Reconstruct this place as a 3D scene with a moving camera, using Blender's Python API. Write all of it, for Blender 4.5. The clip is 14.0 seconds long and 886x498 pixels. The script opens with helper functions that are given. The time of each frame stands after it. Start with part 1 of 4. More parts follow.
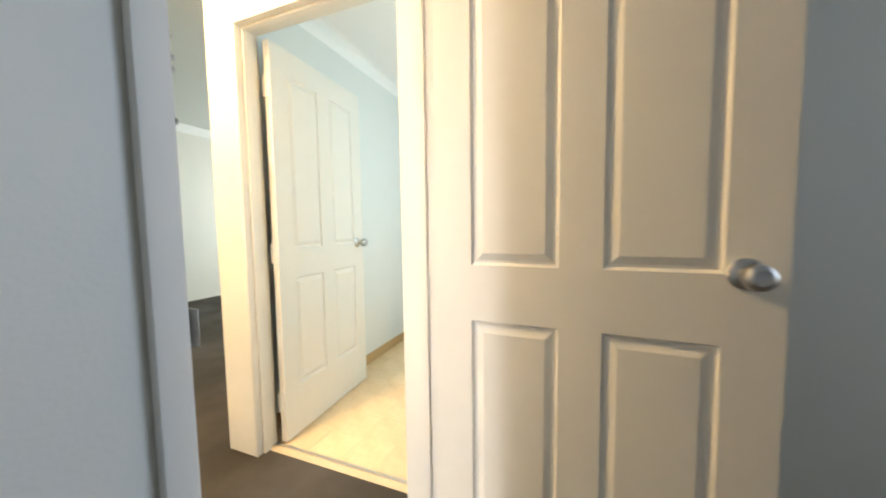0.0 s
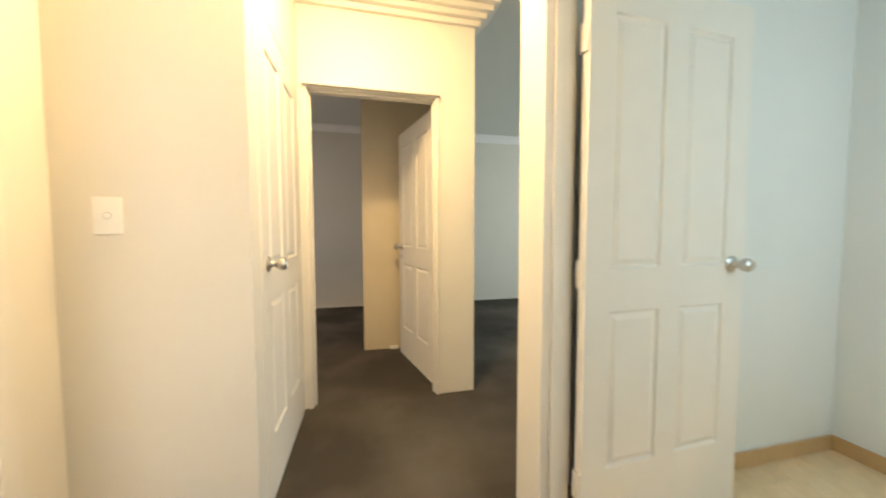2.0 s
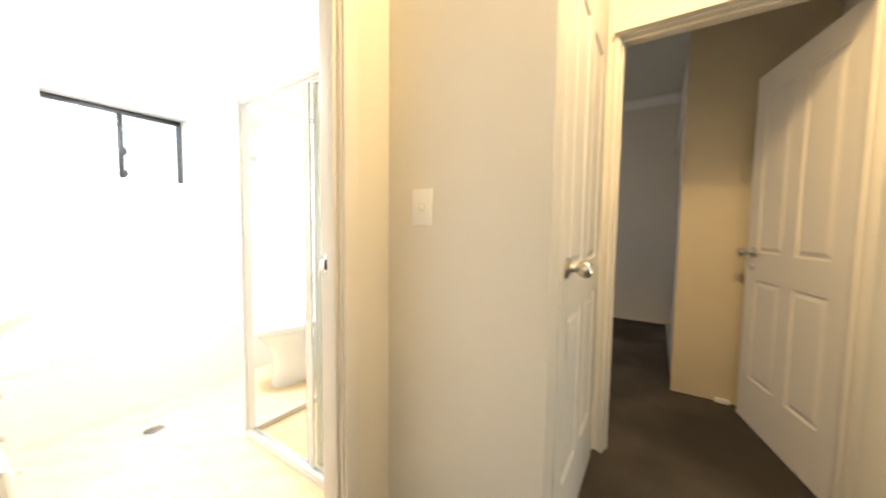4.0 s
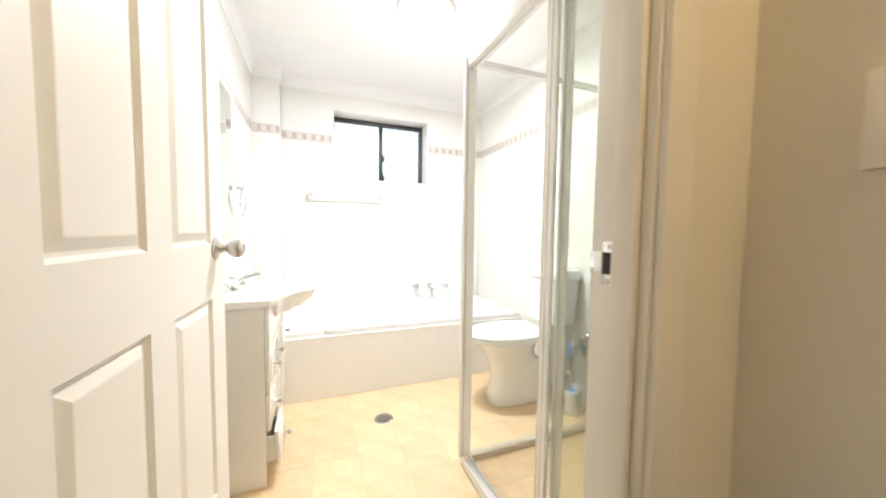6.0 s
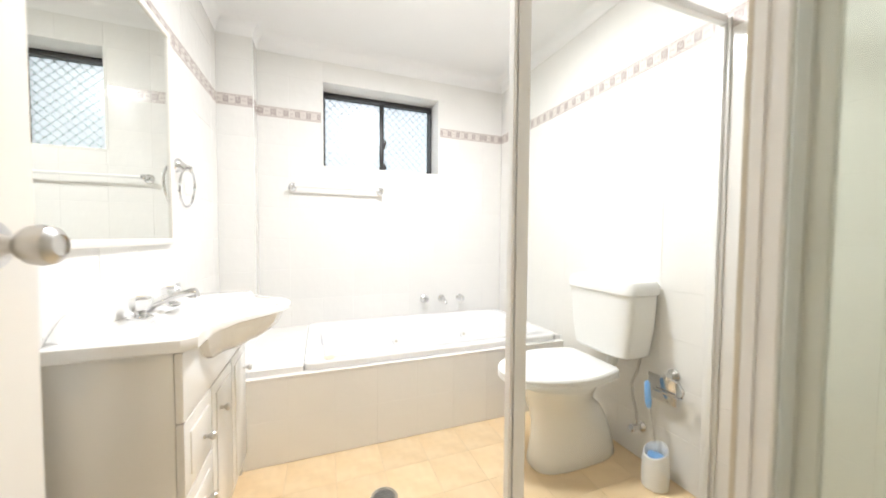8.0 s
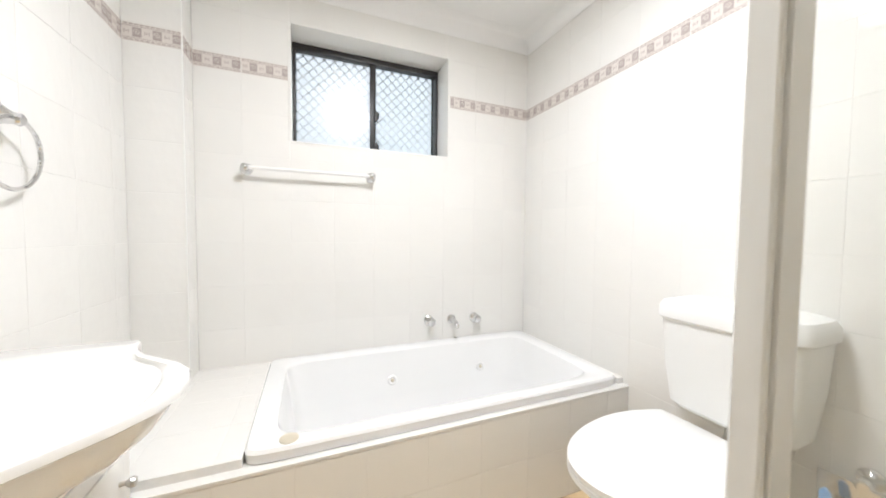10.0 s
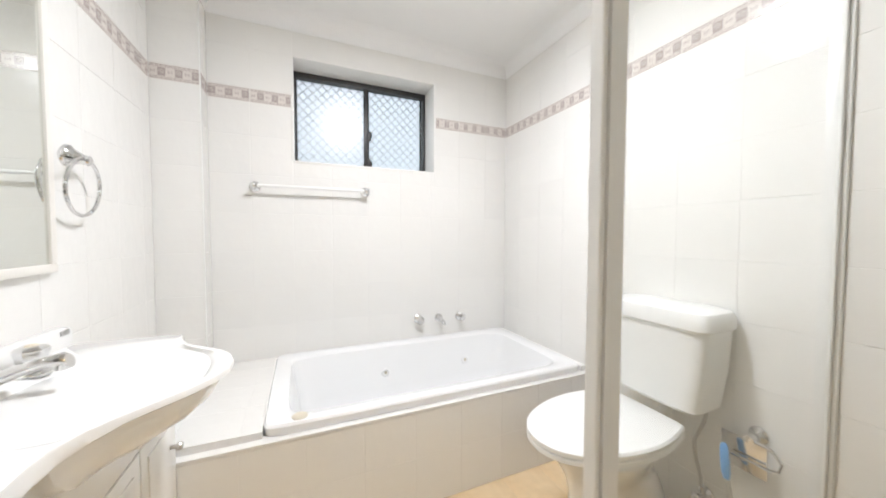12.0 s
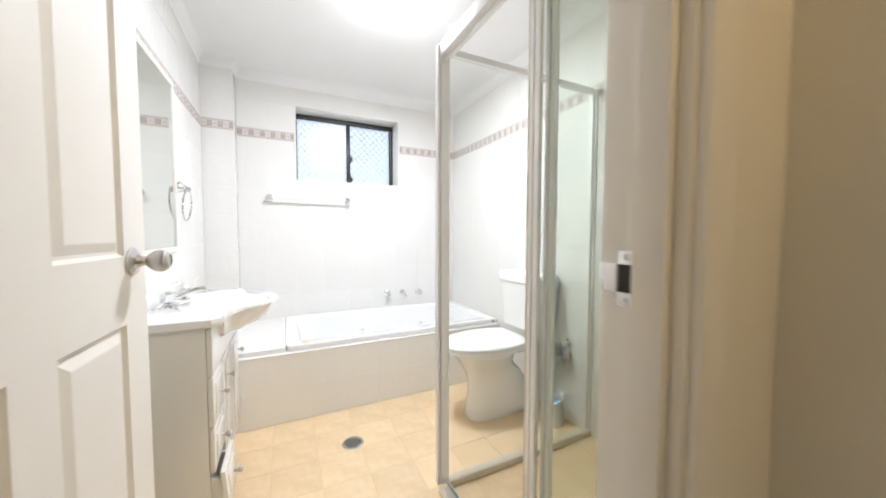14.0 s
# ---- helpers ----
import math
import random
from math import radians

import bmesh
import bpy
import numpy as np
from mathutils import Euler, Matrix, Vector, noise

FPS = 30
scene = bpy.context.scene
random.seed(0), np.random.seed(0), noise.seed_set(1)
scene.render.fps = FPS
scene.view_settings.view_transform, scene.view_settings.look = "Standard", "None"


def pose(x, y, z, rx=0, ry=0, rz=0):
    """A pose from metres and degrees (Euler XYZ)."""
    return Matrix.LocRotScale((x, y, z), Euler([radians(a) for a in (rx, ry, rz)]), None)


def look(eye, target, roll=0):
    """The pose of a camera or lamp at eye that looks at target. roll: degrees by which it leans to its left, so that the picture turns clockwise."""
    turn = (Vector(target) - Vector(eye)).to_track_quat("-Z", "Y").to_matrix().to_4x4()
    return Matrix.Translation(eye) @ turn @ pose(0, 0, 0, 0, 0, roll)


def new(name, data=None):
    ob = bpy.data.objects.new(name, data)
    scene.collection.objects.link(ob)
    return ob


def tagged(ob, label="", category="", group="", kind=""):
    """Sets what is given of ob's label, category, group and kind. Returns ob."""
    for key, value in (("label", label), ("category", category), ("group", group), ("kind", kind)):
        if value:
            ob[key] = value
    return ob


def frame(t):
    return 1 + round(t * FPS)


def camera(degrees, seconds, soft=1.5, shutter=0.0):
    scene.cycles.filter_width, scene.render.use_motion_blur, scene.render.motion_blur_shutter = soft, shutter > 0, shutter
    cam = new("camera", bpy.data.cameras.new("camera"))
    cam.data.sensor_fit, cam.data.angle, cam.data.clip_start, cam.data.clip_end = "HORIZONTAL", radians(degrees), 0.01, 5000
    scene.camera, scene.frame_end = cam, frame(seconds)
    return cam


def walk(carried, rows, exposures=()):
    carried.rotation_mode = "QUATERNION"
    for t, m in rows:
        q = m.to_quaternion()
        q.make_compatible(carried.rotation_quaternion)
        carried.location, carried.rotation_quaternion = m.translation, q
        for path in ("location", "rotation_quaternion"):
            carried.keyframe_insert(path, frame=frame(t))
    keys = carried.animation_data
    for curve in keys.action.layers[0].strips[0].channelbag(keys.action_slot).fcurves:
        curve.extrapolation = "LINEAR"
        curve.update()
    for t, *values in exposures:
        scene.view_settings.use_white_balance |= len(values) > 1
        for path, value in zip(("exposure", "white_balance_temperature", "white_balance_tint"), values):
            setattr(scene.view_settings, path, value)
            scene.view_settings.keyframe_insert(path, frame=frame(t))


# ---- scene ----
cam = camera(107.0, 14.0, soft=1.8, shutter=0.4)
PATH = [
    (0, (0.376, 0.366, 1.128), (-0.347, 2.226, 0.988), -0.8),
    (0.3, (0.335, 0.48, 1.126), (-0.6, 2.232, 1.002), -0.6),
    (0.5, (0.315, 0.556, 1.128), (-0.813, 2.202, 0.998), -0.6),
    (1, (0.223, 0.695, 1.124), (-1.291, 1.997, 1.006), -0.3),
    (1.5, (0.113, 0.806, 1.134), (-1.653, 1.738, 1.027), -0.3),
    (2, (0.008, 0.857, 1.153), (-1.938, 1.307, 1.048), -0.1),
    (2.5, (-0.082, 0.857, 1.171), (-2.079, 0.908, 1.064), 0.2),
    (3, (-0.199, 0.821, 1.19), (-2.167, 0.488, 1.07), 0.4),
    (3.5, (-0.291, 0.762, 1.169), (-2.159, 0.058, 1.047), 0.5),
    (4, (-0.411, 0.686, 1.139), (-2.084, -0.402, 1.013), 0.7),
    (4.2, (-0.463, 0.64, 1.131), (-2.045, -0.576, 1.002), 0.7),
    (5.2, (-0.6, 0.4, 1.095), (-1.72, -1.257, 0.967), 0.7),
    (6.3, (-0.693, 0.103, 1.063), (-1.334, -1.788, 0.945), 0.7),
    (6.5, (-0.716, 0.047, 1.067), (-1.343, -1.848, 0.944), 0.7),
    (7, (-0.749, -0.105, 1.05), (-1.377, -2.001, 0.939), 0.6),
    (7.5, (-0.762, -0.227, 1.031), (-1.418, -2.115, 0.947), 0.5),
    (8, (-0.784, -0.362, 1.02), (-1.484, -2.233, 0.945), 0.4),
    (8.5, (-0.818, -0.529, 1.02), (-1.551, -2.388, 0.947), 0.5),
    (9, (-0.845, -0.697, 1.027), (-1.6, -2.548, 0.957), 0.6),
    (9.2, (-0.854, -0.762, 1.03), (-1.611, -2.615, 0.955), 0.6),
    (10.2, (-0.886, -0.99, 1.046), (-1.641, -2.841, 0.96), 0.5),
    (10.7, (-0.888, -1.02, 1.055), (-1.65, -2.867, 0.966), 0.5),
    (11.3, (-0.873, -0.978, 1.068), (-1.65, -2.818, 0.977), 0.4),
    (11.5, (-0.862, -0.924, 1.074), (-1.641, -2.762, 0.985), 0.4),
    (12, (-0.836, -0.748, 1.08), (-1.624, -2.574, 1.003), 0.1),
    (12.5, (-0.811, -0.573, 1.065), (-1.631, -2.393, 0.988), 0.1),
    (13, (-0.774, -0.358, 1.06), (-1.607, -2.174, 0.977), 0.2),
    (13.5, (-0.735, -0.15, 1.064), (-1.58, -1.96, 0.973), 0.2),
    (14, (-0.713, 0.066, 1.072), (-1.583, -1.733, 0.979), 0.1),
]
EXPOSURES = [(0, 0.42, 6500, 10), (1.0, -0.05, 6500, 10), (3.0, -0.05, 6500, 10), (3.6, -0.2, 6500, 10), (4.2, -0.65, 6500, 10), (6.3, -1.32, 6500, 10), (9.2, -1.74, 6500, 10), (11.3, -1.92, 6350, 11), (12.6, -1.87, 6350, 11), (13.4, -1.72, 6250, 11), (14, -1.68, 6100, 11)]
walk(cam, [(t, look(eye, target, roll)) for t, eye, target, roll in PATH], EXPOSURES)

# ---- world and lights ----
world = bpy.data.worlds.new("world")
scene.world = world
world.use_nodes = True
wn, wl = world.node_tree.nodes, world.node_tree.links
sky = wn.new("ShaderNodeTexSky")
sky.sky_type, sky.sun_disc, sky.sun_elevation, sky.sun_rotation = "NISHITA", False, radians(50), radians(200)
wl.new(sky.outputs[0], wn["Background"].inputs[0])
wn["Background"].inputs[1].default_value = 0.1

sun = new("sun", bpy.data.lights.new("sun", "SUN"))
sun.data.energy, sun.data.angle, sun.data.color = 1.0, radians(12), (1, 0.96, 0.9)
sun.matrix_world = pose(0, 0, 8, 40, 0, 150)


def area(name, place, target, w, h, watts, colour):
    lamp = new(name, bpy.data.lights.new(name, "AREA"))
    lamp.data.shape, lamp.data.size, lamp.data.size_y = "RECTANGLE", w, h
    lamp.data.energy, lamp.data.color = watts, colour
    lamp.matrix_world = look(place, target)
    return lamp


def bulb(name, place, watts, colour, radius):
    lamp = new(name, bpy.data.lights.new(name, "POINT"))
    lamp.data.energy, lamp.data.color, lamp.data.shadow_soft_size = watts, colour, radius
    lamp.location = place
    return lamp


WARM, COOL = (1.0, 0.68, 0.32), (0.85, 0.97, 0.96)
bulb("bath_bulb", (-1.23, -1.57, 2.05), 11.3, (0.94, 0.955, 1.0), 0.08)
area("bath_lamp_down", (-1.23, -1.57, 2.165), (-1.23, -1.5701, 0), 0.24, 0.24, 87, (0.94, 0.955, 1.0))
area("bath_window_sky", (-1.21, -3.2, 1.8), (-1.21, 0, 1.75), 1.5, 1.1, 17, (0.88, 0.95, 1.0))
bulb("hall_bulb", (-1.24, 0.82, 2.56), 34, WARM, 0.1)
area("hall_lamp_down", (-1.24, 0.82, 2.63), (-1.24, 0.8199, 0), 0.22, 0.22, 33, WARM)
area("laundry_window_sky", (0.62, 2.5, 1.55), (-2, 2.5, 1.0), 0.9, 1.0, 12, (0.72, 0.95, 1.0))
area("living_window_sky", (-3.4, 6.05, 1.5), (-3.4, 2, 1.0), 2.2, 1.6, 74, COOL)
area("bedroom_window_sky", (1.75, 1.53, 1.5), (0.6, 0.2, 1.3), 1.05, 1.2, 19, (0.66, 0.80, 1.0))
# warm fill added to brighten the rear bedroom, standing at an unseen opening
area("rear_bedroom_fill", (-3.9, -1.5, 1.5), (-3.9, 1, 1.2), 1.4, 1.2, 12, (1.0, 0.86, 0.74))

# ---- materials ----
def mat(name, colour, rough=0.5, metal=0.0, grain=0.0, scale=30.0, bump=0.0, bump_scale=200.0, vary=0.0, coat=0.0, stain=None, stain_scale=2.0, spec=0.5):
    """A surface with grain, broad blotches, fine relief and a little change from piece to piece."""
    m = bpy.data.materials.new(name)
    m.use_nodes = True
    n, l = m.node_tree.nodes, m.node_tree.links
    b = n["Principled BSDF"]
    b.inputs["Roughness"].default_value, b.inputs["Metallic"].default_value = rough, metal
    b.inputs["Coat Weight"].default_value, b.inputs["Coat Roughness"].default_value = coat, 0.08
    b.inputs["Specular IOR Level"].default_value = spec
    co = n.new("ShaderNodeTexCoord")
    rgb = n.new("ShaderNodeRGB")
    rgb.outputs[0].default_value = (*colour, 1)
    out = rgb.outputs[0]
    if stain:
        t = n.new("ShaderNodeTexNoise")
        t.inputs["Scale"].default_value, t.inputs["Detail"].default_value = stain_scale, 5
        r = n.new("ShaderNodeValToRGB")
        r.color_ramp.elements[0].position, r.color_ramp.elements[1].position = 0.42, 0.68
        mx = n.new("ShaderNodeMix")
        mx.data_type = "RGBA"
        mx.inputs["B"].default_value = (*stain, 1)
        l.new(co.outputs["Object"], t.inputs["Vector"])
        l.new(t.outputs["Fac"], r.inputs[0])
        l.new(r.outputs[0], mx.inputs["Factor"])
        l.new(out, mx.inputs["A"])
        out = mx.outputs["Result"]
    if grain:
        t = n.new("ShaderNodeTexNoise")
        t.inputs["Scale"].default_value, t.inputs["Detail"].default_value = scale, 6
        mp = n.new("ShaderNodeMapRange")
        mp.inputs["To Min"].default_value, mp.inputs["To Max"].default_value = 1 - grain, 1 + grain
        hs = n.new("ShaderNodeHueSaturation")
        l.new(co.outputs["Object"], t.inputs["Vector"])
        l.new(t.outputs["Fac"], mp.inputs["Value"])
        l.new(mp.outputs[0], hs.inputs["Value"])
        l.new(out, hs.inputs["Color"])
        out = hs.outputs[0]
    if vary:
        oi = n.new("ShaderNodeObjectInfo")
        mp = n.new("ShaderNodeMapRange")
        mp.inputs["To Min"].default_value, mp.inputs["To Max"].default_value = 1 - vary, 1 + vary
        hs = n.new("ShaderNodeHueSaturation")
        l.new(oi.outputs["Random"], mp.inputs["Value"])
        l.new(mp.outputs[0], hs.inputs["Value"])
        l.new(out, hs.inputs["Color"])
        out = hs.outputs[0]
    l.new(out, b.inputs["Base Color"])
    if bump:
        t = n.new("ShaderNodeTexNoise")
        t.inputs["Scale"].default_value, t.inputs["Detail"].default_value = bump_scale, 4
        bp = n.new("ShaderNodeBump")
        bp.inputs["Strength"].default_value, bp.inputs["Distance"].default_value = bump, 0.003
        l.new(co.outputs["Object"], t.inputs["Vector"])
        l.new(t.outputs["Fac"], bp.inputs["Height"])
        l.new(bp.outputs[0], b.inputs["Normal"])
    return m


PAINT = mat("wall_paint", (0.78, 0.755, 0.69), 0.55, grain=0.03, scale=3, bump=0.12, bump_scale=160)
LAUNDRY_PAINT = mat("laundry_paint", (0.76, 0.78, 0.76), 0.5, grain=0.03, scale=3, bump=0.12, bump_scale=160)
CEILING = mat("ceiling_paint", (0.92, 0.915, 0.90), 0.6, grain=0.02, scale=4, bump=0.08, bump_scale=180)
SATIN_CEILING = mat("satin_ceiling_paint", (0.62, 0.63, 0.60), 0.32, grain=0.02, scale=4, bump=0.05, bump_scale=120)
GLOSS = mat("gloss_enamel", (0.80, 0.77, 0.71), 0.5, grain=0.025, scale=9, bump=0.06, bump_scale=220, coat=0.0, spec=0.3)
CARPET = mat("carpet", (0.064, 0.057, 0.05), 0.95, grain=0.35, scale=420, bump=0.9, bump_scale=600, stain=(0.122, 0.109, 0.095), stain_scale=1.5, spec=0.1)
TILE = mat("wall_tile", (0.86, 0.845, 0.808), 0.045, grain=0.02, scale=5, bump=0.4, bump_scale=22, vary=0.012, spec=0.5)
GROUT = mat("grout", (0.84, 0.825, 0.79), 0.85, grain=0.08, scale=60, bump=0.3, bump_scale=300)
FLOOR_GROUT = mat("floor_grout", (0.65, 0.51, 0.34), 0.9, grain=0.1, scale=60, bump=0.3, bump_scale=300)
FLOOR_TILE = mat("floor_tile", (0.77, 0.58, 0.345), 0.3, grain=0.10, scale=26, bump=0.08, bump_scale=40, vary=0.05, stain=(0.81, 0.64, 0.415), stain_scale=7)
BORDER = mat("border_tile", (0.74, 0.69, 0.64), 0.15, grain=0.05, scale=40, coat=0.3)
MOTIF = mat("border_motif", (0.46, 0.395, 0.37), 0.2, grain=0.25, scale=120, coat=0.3)
MOTIF_DARK = mat("border_line", (0.50, 0.43, 0.405), 0.2, grain=0.2, scale=150)
CERAMIC = mat("white_ceramic", (0.89, 0.885, 0.865), 0.07, grain=0.01, scale=4, coat=0.5)
ACRYLIC = mat("white_acrylic", (0.92, 0.92, 0.91), 0.12, grain=0.01, scale=4, coat=0.4)
PLASTIC = mat("white_plastic", (0.88, 0.875, 0.85), 0.28, grain=0.01, scale=8)
VINYL = mat("white_cabinet_vinyl", (0.82, 0.805, 0.76), 0.2, grain=0.015, scale=7, bump=0.02, bump_scale=30, coat=0.2)
CHROME = mat("chrome", (0.72, 0.72, 0.72), 0.12, 1.0, grain=0.05, scale=30)
NICKEL = mat("satin_nickel", (0.56, 0.545, 0.52), 0.28, 1.0, grain=0.05, scale=90)
STEEL = mat("dull_steel", (0.55, 0.55, 0.54), 0.4, 1.0, grain=0.1, scale=60)
FRAME_WHITE = mat("white_aluminium", (0.88, 0.875, 0.85), 0.25, grain=0.03, scale=12, coat=0.2)
TRIM_CREAM = mat("cream_rail", (0.62, 0.56, 0.44), 0.4, grain=0.1, scale=30)
BLACK = mat("black_aluminium", (0.035, 0.033, 0.032), 0.4, grain=0.1, scale=30)
# near-black that paints the shade of a hole on a flat piece
DARK = mat("painted_hole_shade", (0.03, 0.028, 0.026), 0.8, grain=0.2, scale=50)
BLUE = mat("blue_plastic", (0.18, 0.42, 0.78), 0.3, grain=0.05, scale=20)
BROWN_TILE = mat("skirting_tile", (0.55, 0.36, 0.17), 0.3, grain=0.1, scale=26, vary=0.05)
ALU_TRIM = mat("aluminium_trim", (0.6, 0.58, 0.54), 0.35, 0.8, grain=0.1, scale=60)
WARDROBE = mat("wardrobe_laminate", (0.78, 0.69, 0.52), 0.45, grain=0.04, scale=6, bump=0.05)
MIRROR = mat("mirror_silver", (0.80, 0.82, 0.79), 0.01, 1.0)
HOSE = mat("braided_hose", (0.55, 0.54, 0.52), 0.35, 0.9, grain=0.3, scale=500)


def glass_mat(name, colour, rough):
    m = bpy.data.materials.new(name)
    m.use_nodes = True
    b = m.node_tree.nodes["Principled BSDF"]
    b.inputs["Base Color"].default_value = (*colour, 1)
    b.inputs["Roughness"].default_value, b.inputs["IOR"].default_value = rough, 1.45
    b.inputs["Transmission Weight"].default_value = 1
    return m


def sheet_glass(name, tint, gloss):
    """Thin flat glass: lets tinted light through and mirrors a little at its faces."""
    m = bpy.data.materials.new(name)
    m.use_nodes = True
    n, l = m.node_tree.nodes, m.node_tree.links
    n.remove(n["Principled BSDF"])
    clear, shine, mix = n.new("ShaderNodeBsdfTransparent"), n.new("ShaderNodeBsdfGlossy"), n.new("ShaderNodeMixShader")
    lw, power, gain = n.new("ShaderNodeLayerWeight"), n.new("ShaderNodeMath"), n.new("ShaderNodeMath")
    clear.inputs["Color"].default_value = (*tint, 1)
    shine.inputs["Roughness"].default_value = gloss
    power.operation, gain.operation = "POWER", "MULTIPLY_ADD"
    power.inputs[1].default_value, gain.inputs[1].default_value, gain.inputs[2].default_value = 5, 0.7, 0.03
    l.new(lw.outputs["Facing"], power.inputs[0])
    l.new(power.outputs[0], gain.inputs[0])
    l.new(gain.outputs[0], mix.inputs[0])
    l.new(clear.outputs[0], mix.inputs[1])
    l.new(shine.outputs[0], mix.inputs[2])
    l.new(mix.outputs[0], n["Material Output"].inputs["Surface"])
    return m


CLEAR = sheet_glass("clear_glass", (0.97, 0.975, 0.965), 0.02)
STEM = glass_mat("clear_plastic", (0.95, 0.96, 0.96), 0.1)
SCREEN = sheet_glass("tinted_screen_glass", (0.925, 0.94, 0.915), 0.03)
FROSTED = glass_mat("frosted_glass", (0.95, 0.97, 0.97), 0.2)


def glow_mat(name, colour, strength):
    m = mat(name, (0.85, 0.85, 0.83), 0.3)
    b = m.node_tree.nodes["Principled BSDF"]
    b.inputs["Emission Color"].default_value = (*colour, 1)
    b.inputs["Emission Strength"].default_value = strength
    return m


LAMP_GLASS = glow_mat("lit_lamp_glass", (1.0, 0.97, 0.93), 26.0)
HALL_LAMP_GLASS = glow_mat("lit_warm_lamp_glass", (1.0, 0.8, 0.5), 4.0)

# ---- mesh helpers ----
def add_box(bm, x0, y0, z0, x1, y1, z1, bevel=0.0, mat_index=0):
    made = bmesh.ops.create_cube(bm, size=1)["verts"]
    for v in made:
        v.co = Vector(((x0 + x1) / 2 + v.co.x * (x1 - x0), (y0 + y1) / 2 + v.co.y * (y1 - y0), (z0 + z1) / 2 + v.co.z * (z1 - z0)))
    faces = {f for v in made for f in v.link_faces}
    for f in faces:
        f.material_index = mat_index
    if bevel:
        edges = list({e for v in made for e in v.link_edges})
        bmesh.ops.bevel(bm, geom=edges, offset=bevel, segments=2, affect="EDGES", profile=0.6)
    return bm


def box(*a, bevel=0.0):
    return add_box(bmesh.new(), *a, bevel=bevel)


def boxes(*rows, bevel=0.0):
    bm = bmesh.new()
    for r in rows:
        add_box(bm, *r, bevel=bevel)
    return bm


def add_lathe(bm, profile, m=None, segs=24):
    """Turns (radius, height) pairs about z, then moves them by m."""
    m = m or Matrix()
    rings = []
    for r, z in profile:
        if r < 1e-5:
            rings.append([bm.verts.new(m @ Vector((0, 0, z)))])
        else:
            rings.append([bm.verts.new(m @ Vector((r * math.cos(a), r * math.sin(a), z))) for a in (i * math.tau / segs for i in range(segs))])
    for a, b in zip(rings, rings[1:]):
        for i in range(segs):
            j = (i + 1) % segs
            if len(a) == 1 and len(b) > 1:
                bm.faces.new((a[0], b[i], b[j]))
            elif len(b) == 1 and len(a) > 1:
                bm.faces.new((a[i], b[0], a[j]))
            elif len(a) > 1:
                bm.faces.new((a[i], b[i], b[j], a[j]))
    bmesh.ops.recalc_face_normals(bm, faces=bm.faces)
    return bm


def lathe(profile, m=None, segs=24):
    return add_lathe(bmesh.new(), profile, m, segs)


def add_tube(bm, points, radius, segs=10, closed=False):
    pts = [Vector(p) for p in points]
    n = len(pts)
    rings = []
    up = Vector((0.13, 0.21, 1)).normalized()
    for i, p in enumerate(pts):
        a = pts[i - 1] if (i or closed) else p
        b = pts[(i + 1) % n] if (i < n - 1 or closed) else p
        d = (b - a).normalized()
        u = d.cross(up).normalized()
        w = d.cross(u)
        r = radius[i] if isinstance(radius, (list, tuple)) else radius
        rings.append([bm.verts.new(p + r * (math.cos(t) * u + math.sin(t) * w)) for t in (k * math.tau / segs for k in range(segs))])
    pairs = list(zip(rings, rings[1:])) + ([(rings[-1], rings[0])] if closed else [])
    for a, b in pairs:
        for i in range(segs):
            j = (i + 1) % segs
            bm.faces.new((a[i], a[j], b[j], b[i]))
    if not closed:
        bm.faces.new(rings[0][::-1])
        bm.faces.new(rings[-1])
    bmesh.ops.recalc_face_normals(bm, faces=bm.faces)
    return bm


def tube(points, radius, segs=10, closed=False):
    return add_tube(bmesh.new(), points, radius, segs, closed)


def loft(sections, cap=True):
    """Skin over closed sections, each a list of the same number of points."""
    bm = bmesh.new()
    rings = [[bm.verts.new(p) for p in s] for s in sections]
    n = len(rings[0])
    for a, b in zip(rings, rings[1:]):
        for i in range(n):
            j = (i + 1) % n
            bm.faces.new((a[i], a[j], b[j], b[i]))
    if cap:
        bm.faces.new(rings[0][::-1])
        bm.faces.new(rings[-1])
    bmesh.ops.recalc_face_normals(bm, faces=bm.faces)
    return bm


def sweep(profile, path, cap=True):
    """A moulding: (out, up) profile points carried along level path points; out is to the right of the way."""
    secs = []
    pts = [Vector(p) for p in path]
    for i, p in enumerate(pts):
        d0 = (p - pts[i - 1]).normalized() if i else None
        d1 = (pts[i + 1] - p).normalized() if i < len(pts) - 1 else None
        d0, d1 = d0 or d1, d1 or d0
        r0, r1 = Vector((d0.y, -d0.x, 0)), Vector((d1.y, -d1.x, 0))
        mid = (r0 + r1).normalized()
        k = 1 / max(0.3, mid.dot(r0))
        secs.append([p + mid * (o * k) + Vector((0, 0, u)) for o, u in profile])
    return loft(secs, cap)


def finish(name, bm, material, smooth=True, sharp=35):
    me = bpy.data.meshes.new(name)
    bm.to_mesh(me)
    bm.free()
    for m in (material if isinstance(material, (list, tuple)) else [material]):
        me.materials.append(m)
    if smooth:
        me.shade_smooth()
        me.set_sharp_from_angle(angle=radians(sharp))
    return me


def thing(name, bm, material, label="", category="", group="", kind="", smooth=True):
    return tagged(new(name, finish(name, bm, material, smooth)), label, category, group, kind)


def part(name, bm, material, parent, label="", smooth=True, sharp=35):
    ob = new(name, finish(name, bm, material, smooth, sharp))
    ob.parent = parent
    if label:
        ob["label"] = label
    return ob


def base(name, m, label, category, group="", kind=""):
    ob = new(name)
    ob.matrix_world = m
    ob.empty_display_size = 0.1
    return tagged(ob, label, category, group, kind)


